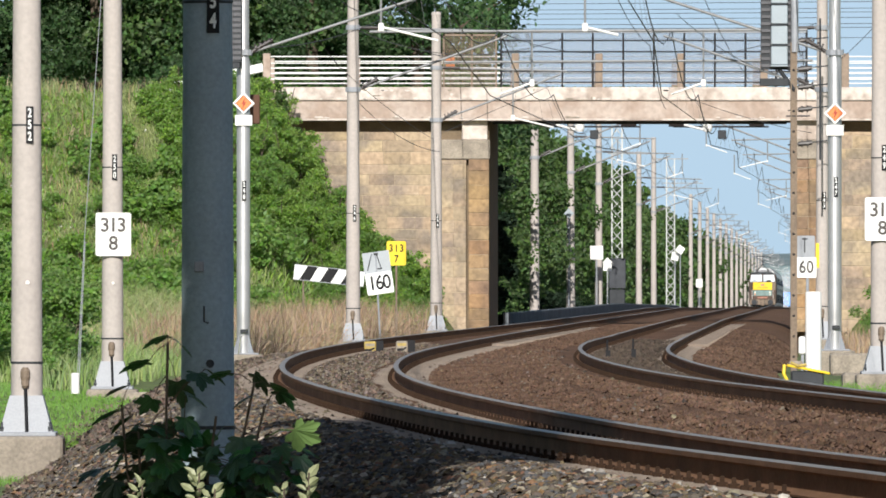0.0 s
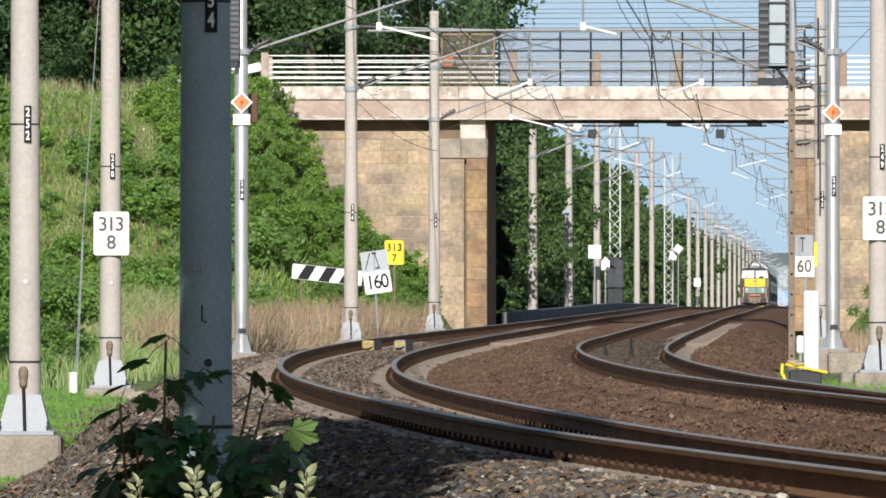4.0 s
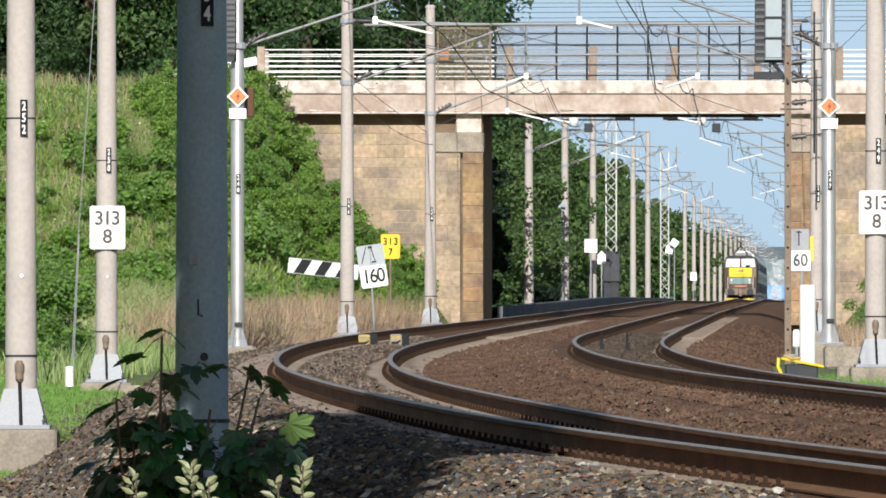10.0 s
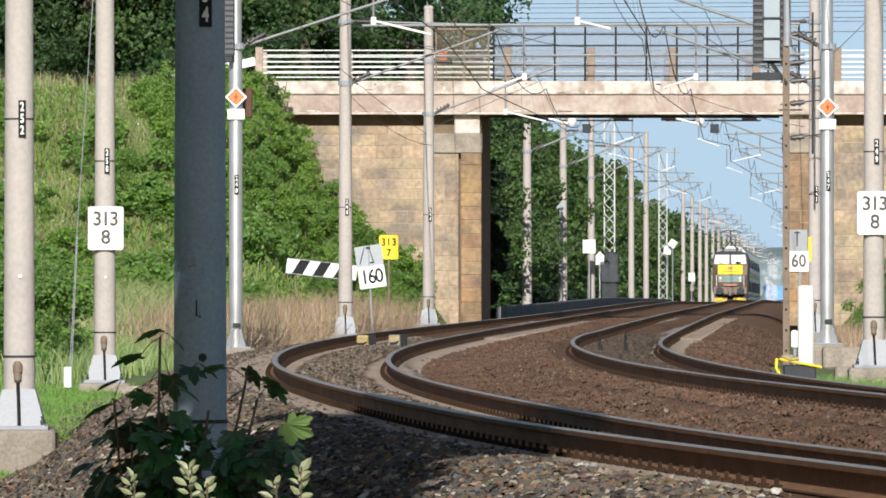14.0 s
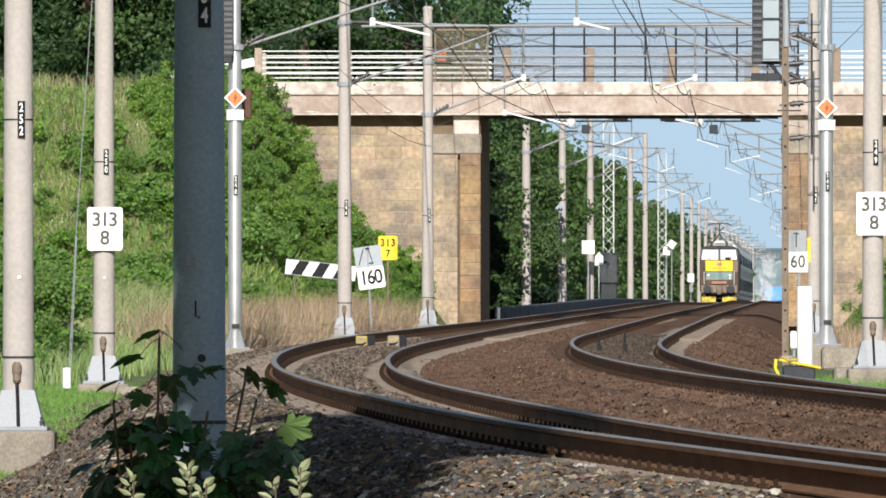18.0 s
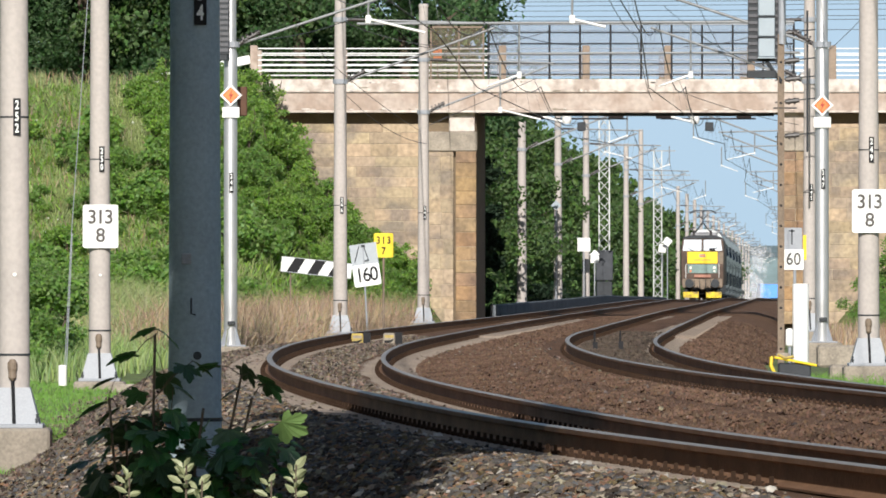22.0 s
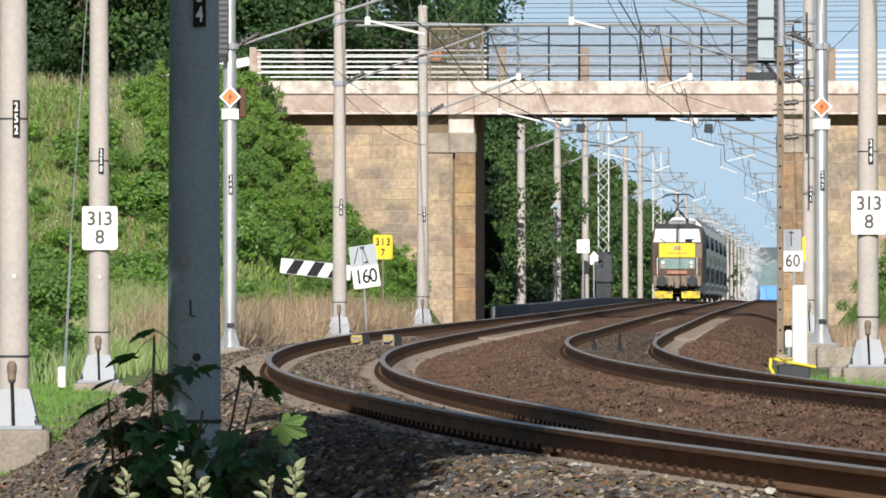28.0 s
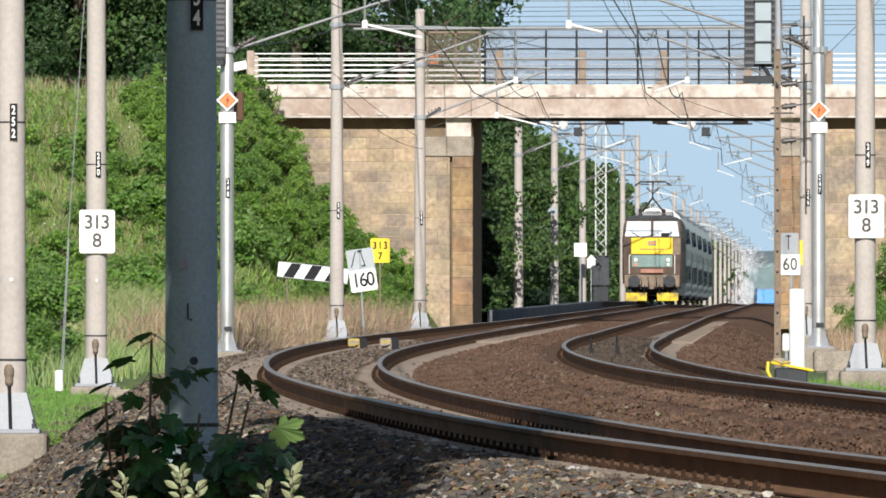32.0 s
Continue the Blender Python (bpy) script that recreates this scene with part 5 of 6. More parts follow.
ye = thing("kilometre_sign", "yellow kilometre board on a rusty pole", "sign", (-1.28, 296, 0), group="kilometre signs")
b = board(ye, "board", 0.53, 0.67, YELLOW, (0, 0, 1.60), 0, 0.05)
word("313", 0.2, BLACK, b, (0, -0.02, 0.13), 0.145, 0.85, 0.006)
word("7", 0.2, BLACK, b, (0, -0.02, -0.16), 0.145, 0.85, 0.006)
part("pole", Shape().tube((0.0, 0.04, -0.9), (0, 0.04, 1.8), 0.03), STEEL_BROWN, ye)

# 60 board and white marker post
sx = thing("speed_board", "white 60 speed board under a grey blank board", "sign", (8.38, 249, 0))
b = board(sx, "board", 0.47, 0.47, WHITE, (0, 0, 1.255), 0, 0.02)
word("60", 0.29, SIGN_GREY, b, (0, -0.02, 0), 0.175, 0.85, 0.006)
board(sx, "blank_board", 0.44, 0.50, STEEL_GREY, (-0.02, 0.02, 1.74), 0, 0.02)
part("blank_mark", Shape().box(-0.05, -0.02, -0.0, 0.01, 1.60, 1.95).box(-0.10, 0.03, -0.0, 0.01, 1.90, 1.93), STEEL_DARK, sx)
part("side_board", Shape().box(0.225, 0.30, 0.02, 0.04, 1.25, 1.82), YELLOW, sx, "yellow edge of a board behind")
part("pole", Shape().tube((0.03, 0.04, -1.4), (0.03, 0.04, 1.9), 0.035), STEEL_GREY, sx)
mk = thing("marker_post", "stout plain white marker post beside the track", "post", (5.32, 155, -0.50))
part("post", Shape().turned((0, 0, 0), [(0.115, 0), (0.115, 1.48), (0.105, 1.5)], 20), PLASTIC_WHITE, mk, smooth=True)
bx = thing("track_device", "low dark box with a yellow cover beside the rail", "track device", (5.14, 153.5, -0.36))
part("box", Shape().box(-0.19, 0.27, -0.2, 0.2, 0, 0.24, 0.02), STEEL_DARK, bx, "dark grey metal box")
c = part("cover", Shape().box(-0.30, 0.31, -0.24, -0.16, 0.25, 0.285, 0.01).box(-0.30, 0.31, 0.14, 0.22, 0.25, 0.285, 0.01).box(-0.12, -0.04, -0.17, 0.15, 0.252, 0.283, 0.01).box(0.16, 0.24, -0.17, 0.15, 0.252, 0.283, 0.01), YELLOW, bx, "yellow tilted frame")
c.matrix_basis = pose(0, 0, 0, 0, 11, 0)
part("arm", Shape().path([(-0.29, -0.2, 0.33), (-0.30, -0.22, 0.2), (-0.24, -0.24, 0.08)], 0.025, 6), YELLOW, bx)
part("strap", Shape().path([(-0.2, -0.22, 0.36), (-0.1, -0.25, 0.31), (0.02, -0.22, 0.33)], 0.022, 6), YELLOW_WORN, bx)
part("lug", Shape().box(-0.22, -0.02, 0.0, 0.1, 0.30, 0.38, 0.02), CONCRETE_OLD, bx)
wb = thing("white_box", "small white box beside the signal mast", "box", (6.83, 205, -0.35))
part("case", Shape().box(-0.075, 0.06, -0.08, 0.08, 0.0, 0.34, 0.03), PLASTIC_WHITE, wb)
part("stake", Shape().tube((0, 0, -0.5), (0, 0, 0.05), 0.03), STEEL_GREY, wb)
for x, y, z, w in ((7.05, 180.5, -0.86, 0.75), (7.75, 205, -0.75, 0.8)):
    bl = part("concrete_block", Shape().box(-w / 2, w / 2, -0.4, 0.4, 0, 0.42, 0.04), CONCRETE_OLD)
    bl.location = (x, y, z)
    tagged(bl, "rough pale concrete block beside the track", "block", "concrete blocks")
# magnets between the rails
for x, y in ((-1.31, 203), (-0.72, 205)):
    mg = thing("rail_magnet", "small yellow and black striped track magnet between the rails", "track device", (x, y, zr(y) - 0.20), group="track magnets")
    part("body", Shape().box(-0.17, 0.05, -0.3, 0.3, -0.06, 0.24, 0.02), CONCRETE_OLD if y > 204 else YELLOW_WORN, mg)
    part("black_band", Shape().add([(-0.148, -0.303, 0.05), (-0.05, -0.303, 0.05), (0.026, -0.303, 0.1), (0.026, -0.303, 0.135), (-0.05, -0.303, 0.1), (-0.148, -0.303, 0.1)], ((0, 1, 4, 5), (1, 2, 3, 4))), BLACK, mg)
    part("top_stripe", Shape().box(-0.145, 0.025, -0.304, -0.29, 0.15, 0.20), YELLOW_WORN if y > 204 else CONCRETE_OLD, mg)
    part("black_end", Shape().box(0.05, 0.19, -0.305, 0.3, -0.06, 0.25), BLACK, mg)
for k, x in enumerate((-0.30, 0.14)):
    y = 184.0 + 3 * k
    stake = part("stake", Shape().tube((0, 0, -0.3), (0.0, 0, 0.26), 0.018, n=6).box(-0.03, 0.05, -0.03, 0.03, -0.1, 0.08), BLACK)
    stake.location = (xc(y) + SPACING + x, y, zr(y) - 0.1)
    tagged(stake, "thin dark iron stake between the rails", "stake", "iron stakes")
# stay wire and its white footing
sw = thing("stay_wire", "slanting steel stay wire with a white plastic footing", "stay wire", (-6.05, 177.6, -0.65))
part("wire", Shape().path([(0.03, 0, 0.1), (0.14, 0, 2.3), (0.45, 0, 6.8)], 0.007), STEEL_GREY, sw)
part("rod", Shape().tube((0.06, 0, 0.1), (0.16, 0, 2.4), 0.008), STEEL_GREY, sw)
part("footing", Shape().turned((0, 0, -0.1), [(0.07, 0), (0.07, 0.32), (0.05, 0.34)], 12), PLASTIC_WHITE, sw)
gut = part("concrete_trough", Shape().box(-0.3, 0.3, -0.15, 0.15, -0.25, 0.04, 0.02), CONCRETE_OLD)
gut.location = (-4.85, 174, -0.72)
tagged(gut, "flat concrete cable trough lid in the grass", "cable trough")


# ---- the signal ----
def build_signal():
    s = thing("railway_signal", "light signal seen from behind on a brown channel mast", "signal", (7.02, 216, 0))
    for x in (-0.055, 0.055):
        part("channel", Shape().box(x - 0.012, x + 0.012, -0.06, 0.06, -0.9, 5.8, 0.003), STEEL_BROWN, s)
    part("web", Shape().box(-0.045, 0.045, -0.01, 0.01, -0.9, 5.8), STEEL_BROWN, s)
    for k in range(16):
        part("rung_hole", Shape().tube((-0.002, -0.014, -0.5 + 0.41 * k), (-0.002, -0.008, -0.5 + 0.41 * k), 0.028, n=8), BLACK, s)
    part("tube", Shape().path([(0.02, 0, 5.6), (0.02, 0, 6.6), (-0.05, 0, 6.95), (-0.3, 0, 7.2)], 0.075, 10), STEEL_GREY, s)
    part("back_board", Shape().box(-0.66, -0.03, 0.10, 0.14, 5.25, 7.4, 0.01), STEEL_DARK, s, "black corrugated back board")
    for k in range(15):
        z = 5.3 + 0.14 * k
        part("slat", Shape().box(-0.65, -0.04, 0.07, 0.10, z, z + 0.06), SIGNAL_SLAT, s)
    part("platform", Shape().box(-0.68, -0.10, -0.1, 0.14, 4.92, 5.07, 0.01), STEEL_DARK, s)
    for k in range(4):
        z = 5.34 + 0.41 * k
        part("lamp_housing", Shape().box(-0.46, -0.13, -0.28, 0.06, z, z + 0.37, 0.015), LIGHT_BLUE_GREY, s, "pale blue-grey lamp box")
        part("lamp_lid", Shape().box(-0.47, -0.12, -0.29, 0.06, z + 0.375, z + 0.4, 0.006), STEEL_DARK, s)
    part("lamp_shelf", Shape().box(-0.47, -0.12, -0.29, 0.08, 5.305, 5.335, 0.006), LIGHT_BLUE_GREY, s)
    part("bracket", Shape().tube((-0.30, -0.1, 5.26), (0.0, 0, 4.85), 0.04), STEEL_DARK, s)
    part("cross_arm", Shape().tube((-0.15, 0, 4.32), (0.32, 0, 4.32), 0.015), STEEL_DARK, s)


SIGNAL_SLAT = mat("grey_slat", (0.13, 0.13, 0.14), 0.7, vary=0.2, spec=0.2)
build_signal()
fuse = thing("mast_insulators", "dark line insulators on crossarms beside a mast", "insulator", (9.28, 267, 0))
for z in (6.9, 6.2, 5.75, 5.2, 4.35):
    part("arm", Shape().tube((-0.75, 0, z - 0.08), (0.25, 0, z + 0.03), 0.016), STEEL_DARK, fuse)
    part("insulator", Shape().tube((-0.5, 0, z - 0.06), (-0.15, 0, z - 0.02), 0.06, n=10).tube((-0.42, 0, z - 0.05), (-0.38, 0, z - 0.05), 0.085, n=10).tube((-0.28, 0, z - 0.04), (-0.24, 0, z - 0.04), 0.085, n=10), INSULATOR_DARK, fuse)
part("upright", Shape().tube((0.05, 0, 3.9), (0.05, 0, 7.4), 0.025), STEEL_DARK, fuse)
# grey corrugated box high on the steel mast
cab = thing("line_cabinet", "grey slatted cabinet fixed high beside a steel mast", "cabinet", (-4.36, 226.6, 5.58))
part("case", Shape().box(-0.17, 0.13, 0, 0.2, 0, 2.4, 0.01), STEEL_DARK, cab)
for k in range(20):
    part("slat", Shape().box(-0.165, 0.125, -0.012, 0.0, 0.06 + k * 0.115, 0.13 + k * 0.115), SIGNAL_SLAT, cab)
part("lower_case", Shape().box(-0.16, 0.10, 0, 0.2, -0.12, 0.0, 0.01), STEEL_DARK, cab)


# ---- wires and what stands beyond the bridge ----
def sagging(name, label, points, r, sag, parent=None, category="wire", group="overhead wires", n=10):
    out = []
    for a, b in zip(points, points[1:]):
        a, b = Vector(a), Vector(b)
        for k in range(n):
            t = k / n
            p = a.lerp(b, t)
            p.z -= 4 * sag * t * (1 - t)
            out.append(p)
    out.append(Vector(points[-1]))
    return part(name, Shape().path(out, r, 4), WIRE, parent)


SUPPORTS = (72, 122.4, 177, 227, 270, 320, 372, 414, 469, 523, 574, 626, 675, 728, 782, 840, 893, 944, 992, 1044, 1096, 1150, 1204, 1258, 1310, 1362, 1415, 1468, 1520, 1574)
for offset, label in ((0.0, "contact and carrying wires over the first track"), (SPACING, "contact and carrying wires over the second track")):
    line = thing("overhead_line", label, "overhead wire", group="overhead lines")
    zig = lambda k: 0.25 if k % 2 else -0.25
    low = [(xc(y) + offset + zig(k), y, zr(y) + (LOW_WIRE.get(y, WIRE_Z) if abs(y - 372) > 1 else WIRE_Z - 0.3)) for k, y in enumerate(SUPPORTS)]
    high = [(xc(y) + offset, y, zr(y) + (7.5 if abs(y - 345) > 40 else 6.75)) for k, y in enumerate(SUPPORTS)]
    sagging("contact_wire", "", low, 0.014, 0.0, line, n=2)
    sagging("carrying_wire", "", high, 0.014, 0.75, line)
    drops = Shape()
    for k in range(len(SUPPORTS) - 1):
        if SUPPORTS[k] > 700 or 300 < SUPPORTS[k] < 372:
            continue
        for t in (0.12, 0.3, 0.5, 0.7, 0.88):
            a, b = Vector(high[k]).lerp(Vector(high[k + 1]), t), Vector(low[k]).lerp(Vector(low[k + 1]), t)
            drops.tube((a.x, a.y, a.z - 3 * t * (1 - t)), b, 0.005, n=4, caps=False)
    tagged(part("dropper_rest", drops, WIRE, line), kind="stuff")

# feeder line along the mast tops and the high-voltage wires behind the bridge
feed = thing("feeder_line", "feeder wires carried along the mast tops", "overhead wire")
for dx, dz in ((-0.35, 8.6), (0.5, 8.0)):
    sagging("wire", "", [(xc(y) - 3.3 + dx, y, zr(y) + dz) for y in SUPPORTS], 0.011, 0.5, feed)
    sagging("wire", "", [(xc(y) + SPACING + 3.6 - dx, y, zr(y) + dz) for y in SUPPORTS], 0.011, 0.5, feed)
hv = thing("power_line", "distant high-voltage wires crossing behind the bridge", "power line")
for z0, z1 in ((23.7, 24.3), (24.2, 24.6), (24.6, 25.3), (25.0, 25.9), (25.5, 26.2), (26.0, 26.9), (22.9, 23.2)):
    sagging("wire", "", [(-62, 1050, z0), (92, 1050, z1)], 0.028, 0.3, hv)
for x in (-62, 92):
    pylon = Shape()
    for sx in (-1, 1):
        for sy in (-1, 1):
            pylon.tube((x + sx * 2.2, 1050 + sy * 2.2, -6), (x + sx * 0.5, 1050 + sy * 0.5, 28), 0.12, 0.07, 5)
    for z in (22.8, 24.4, 26.0):
        pylon.box(x - 3, x + 3, 1049.9, 1050.1, z, z + 0.2)
    part("pylon", pylon, STEEL_GREY, hv)
# stay wires and cross wires seen against the bridge
cross = thing("cross_wires", "slack cross wires and jumpers between the masts", "overhead wire")
for pts, sag in (([(-4.1, 227, 5.9), (-0.3, 240, 7.4), (3.8, 270, 6.6)], 0.35), ([(-2.1, 270, 7.15), (3.0, 272, 7.0)], 0.5), ([(-2.1, 270, 5.35), (-0.1, 318, 4.6)], 0.25),
                 ([(-3.6, 227, 7.6), (-2.4, 250, 5.9), (-0.3, 320, 5.0)], 0.1), ([(3.4, 227, 7.6), (4.6, 240, 6.2), (6.6, 320, 5.9)], 0.25),
                 ([(6.0, 250, 7.6), (8.2, 290, 6.3)], 0.15), ([(5.2, 240, 6.9), (8.2, 262, 5.9)], 0.2), ([(8.3, 227, 5.6), (10.2, 230, 7.6)], 0.1), ([(6.4, 272, 6.6), (9.4, 272, 7.4)], 0.2),
                 ([(7.2, 318, 6.2), (11.0, 322, 5.2)], 0.1), ([(3.0, 320, 6.7), (3.6, 320, 5.4)], 0.0), ([(7.3, 320, 6.7), (7.9, 320, 5.2)], 0.0), ([(-0.2, 320, 5.1), (3.2, 322, 6.6)], 0.0)):
    sagging("wire", "", pts, 0.009, sag, cross, n=12)
for y in (318.5, 268.5):
    arm = thing("portal_beam", "long grey steel cross arm above the tracks", "beam", (0, y, 0), group="portal beams")
    part("tube", Shape().tube((xc(y) - 3.2, 0, 7.25 if y > 300 else 7.1), (xc(y) + SPACING + 3.4, 0, 7.3 if y > 300 else 7.15), 0.035), TUBE, arm)

# brackets with insulators behind the bridge
for offset, label in ((0.0, "under-bridge bracket with white and dark insulators over the first track"), (SPACING, "under-bridge bracket with white and dark insulators over the second track")):
    y = 362.0
    br = thing("bridge_bracket", label, "bracket", (xc(y) + offset, y, zr(y)), group="bridge brackets")
    for z in (6.42, 6.62):
        part("bar", Shape().tube((-1.4, 0, z), (1.8, 0, z), 0.03), STEEL_DARK, br)
    for x in (-1.3, 1.4):
        part("insulator", Shape().tube((x - 0.25, 0, 6.52), (x + 0.25, 0, 6.52), 0.11, n=10), INSULATOR_DARK, br)
    part("white_insulator", Shape().turned((-0.25, 0, 6.25), [(0.12, 0), (0.16, 0.1), (0.16, 0.36), (0.12, 0.45)], 14), INSULATOR, br)
    part("weight", Shape().box(0.1, 0.38, -0.1, 0.1, 6.0, 6.3, 0.02), STEEL_DARK, br)
    part("steady_arm", Shape().tube((-2.1, 0, 6.75), (-0.3, 0, 6.3), 0.04), INSULATOR, br)


def lattice_mast(y, off, h, label):
    m = thing("lattice_mast", label, "lattice mast", (xc(y) + off, y, zr(y) - 0.4), group="lattice masts")
    w = 0.27
    for sx in (-w, w):
        for sy in (-0.3, 0.3):
            part("leg", Shape().box(sx - 0.032, sx + 0.032, sy - 0.032, sy + 0.032, 0, h), LATTICE_PAINT, m)
    for k in range(int(h / 0.56)):
        z = k * 0.56
        s = 1 if k % 2 else -1
        for dy in (-0.3, 0.3):
            part("brace", Shape().tube((-w * s, dy, z), (w * s, dy, z + 0.56), 0.024, n=5), LATTICE_PAINT, m)
            s = -s
    part("top_arm", Shape().box(-1.0, 1.2, -0.03, 0.03, h - 0.05, h + 0.02), TUBE, m)
    part("mid_arm", Shape().box(-0.5, 2.2, -0.03, 0.03, h - 1.68, h - 1.62), TUBE, m)
    return m


LATTICE_PAINT = mat("lattice_grey", (0.55, 0.56, 0.55), 0.6, vary=0.15)
BOX_DARK = mat("dark_grey_paint", (0.075, 0.08, 0.09), 0.7, vary=0.3, spec=0.15)
lm = lattice_mast(572, -3.38, 10.2, "grey steel lattice mast with a transformer box at its base")
part("transformer_box", Shape().box(-0.45, 0.45, -0.6, -0.34, 1.4, 3.0, 0.04), BOX_DARK, lm)
part("base_box", Shape().box(-0.42, 0.42, -0.6, -0.34, 0.0, 1.35, 0.04), STEEL_DARK, lm)
lattice_mast(728, -3.03, 10.5, "grey steel lattice mast beside the far line")
for y, off, z, w, h, lab, tilt in ((521, -3.25, 2.65, 0.62, 0.66, "white blank board on a far mast", 0), (538, -3.1, 2.0, 0.42, 0.38, "small white hooded board on a slim pole", 0),
                                   (468, -3.25, 4.2, 0.32, 0.32, "pale blue diamond sign on a far mast", 45), (726, -2.3, 3.95, 0.5, 0.5, "white diamond sign on the lattice mast", 35),
                                   (726.5, -2.65, 3.5, 0.5, 0.55, "white board on the lattice mast", 10), (890, -3.2, 2.3, 0.55, 0.7, "white board on a distant mast", 0)):
    s = thing("line_sign", lab, "sign", (xc(y) + off - 0.05, y, zr(y)), group="distant line signs")
    plate(s, "board", w, h, WHITE if y != 468 else LIGHT_BLUE_GREY, (0, -0.25, z), tilt)
    if y == 538:
        part("hood", Shape().add([(-0.26, -0.27, z + 0.21), (0.26, -0.27, z + 0.21), (0, -0.27, z + 0.48), (-0.26, -0.2, z + 0.21), (0.26, -0.2, z + 0.21), (0, -0.2, z + 0.48)],
                                 ((0, 1, 2), (3, 5, 4), (0, 2, 5, 3), (1, 4, 5, 2), (0, 3, 4, 1))), WHITE, s)
    part("pole", Shape().tube((0, -0.2, -0.5), (0, -0.2, z), 0.035), WHITE if y == 538 else STEEL_GREY, s)

# blue wagon far down the line, and the ridge with haze mixed into its colour
wagon = thing("railway_wagon", "low bright blue wagon standing far down the line", "wagon", (45.75, 1450, zr(1450)))
part("body", Shape().box(-1.4, 1.4, 0, 14, 1.0, 2.9, 0.08), mat("bright_blue_paint", (0.10, 0.33, 0.80), 0.5, vary=0.15), wagon)
part("roof", Shape().box(-1.3, 1.3, 0.1, 13.9, 2.9, 3.0, 0.04), STEEL_GREY, wagon)
part("underframe", Shape().box(-1.2, 1.2, 0.2, 13.8, 0.7, 1.0), STEEL_DARK, wagon)
for y in (2.0, 4.0, 10.0, 12.0):
    for x in (-0.75, 0.75):
        part("wheel", Shape().tube((x - 0.07, y, 0.46), (x + 0.07, y, 0.46), 0.46, n=16), STEEL_BROWN, wagon)
ridge = Shape()
prof = [(-500 + 25 * k, 4.5 + 3.5 * noise.noise((k * 0.35, 1.3, 0)) + 3 * noise.noise((k * 1.3, 4, 0))) for k in range(70)]
v = []
for x, h in prof:
    v += [(x, 2600, -25), (x, 2640, h - 6), (x, 2800, h - 3)]
ridge.add(v, [f for k in range(69) for f in ((3 * k, 3 * k + 3, 3 * k + 4, 3 * k + 1), (3 * k + 1, 3 * k + 4, 3 * k + 5, 3 * k + 2))])
tagged(part("backdrop", ridge, mat("haze_tinted_woods", (0.18, 0.245, 0.25), 1.0, vary=0.3, scale=0.03, fine=0.3, bump=0)), "hazy blue wooded ridge on the horizon", "hill", kind="structure")
SKY_BACK = bpy.data.materials.new("clear_sky")
SKY_BACK.use_nodes = True
n_, l_ = SKY_BACK.node_tree.nodes, SKY_BACK.node_tree.links.new
n_.remove(n_["Principled BSDF"])
em, gr, co = n_.new("ShaderNodeEmission"), n_.new("ShaderNodeValToRGB"), n_.new("ShaderNodeTexCoord")
sp_ = n_.new("ShaderNodeSeparateXYZ")
l_(co.outputs["Generated"], sp_.inputs[0])
l_(sp_.outputs["Z"], gr.inputs["Fac"])
gr.color_ramp.elements[0].position, gr.color_ramp.elements[0].color = 0.0, (0.385, 0.53, 0.66, 1)
gr.color_ramp.elements[1].position, gr.color_ramp.elements[1].color = 1.0, (0.425, 0.57, 0.715, 1)
l_(gr.outputs["Color"], em.inputs["Color"])
l_(em.outputs[0], n_["Material Output"].inputs["Surface"])
dome = Shape()
dome.add([(x, 4300 - abs(x) * 0.15, z) for x in (-900, -300, 300, 900) for z in (-60, 260)], [(0, 2, 3, 1), (2, 4, 5, 3), (4, 6, 7, 5)])
tagged(part("sky_backdrop", dome, SKY_BACK), "clear pale blue sky near the horizon", "sky", kind="structure")



# ---- the train ----
LOCO_BROWN = mat("brown_loco_paint", (0.115, 0.074, 0.055), 0.6, vary=0.5, scale=2.2, fine=30, bump=0.05, spec=0.25)
YELLOW_DIRTY = mat("dirty_yellow_paint", (0.62, 0.45, 0.02), 0.7, vary=0.5, scale=2.4, fine=20, bump=0.05, dark=(0.16, 0.11, 0.04), spread=(0.36, 0.58))
LOCO_TEAL = mat("faded_teal_paint", (0.20, 0.30, 0.28), 0.6, vary=0.35, scale=2.5)
COACH_GREY = mat("grey_coach_paint", (0.73, 0.75, 0.73), 0.5, vary=0.15, scale=1, fine=20, bump=0.05)
COACH_WHITE = mat("white_coach_paint", (0.80, 0.81, 0.81), 0.5, vary=0.12, scale=1, fine=20, bump=0.05)
ROOF_GREY = mat("grey_roof", (0.30, 0.30, 0.31), 0.7, vary=0.25, scale=1.5)
PANE = glass("window_glass")
COACH_PANE = mat("tinted_coach_glass", (0.025, 0.035, 0.055), 0.6, vary=0.1, bump=0, spec=0.0)
# windscreen: the bright sky reflection is painted as a pale base colour
WINDSCREEN_SKY_TINT = mat("windscreen_painted_sky", (0.68, 0.73, 0.77), 0.2, vary=0.14, scale=2, bump=0)
LAMP_GLASS = mat("lamp_glass", (0.8, 0.76, 0.66), 0.2, vary=0.05, bump=0)


def section(profile, y0, y1):
    """A body of one cross-section, from y0 to y1."""
    n = len(profile)
    v = [(x, y, z) for y in (y0, y1) for x, z in profile]
    f = [(i, n + i, n + (i + 1) % n, (i + 1) % n) for i in range(n)] + [tuple(range(n)), tuple(range(2 * n - 1, n - 1, -1))]
    return Shape().add(v, f)


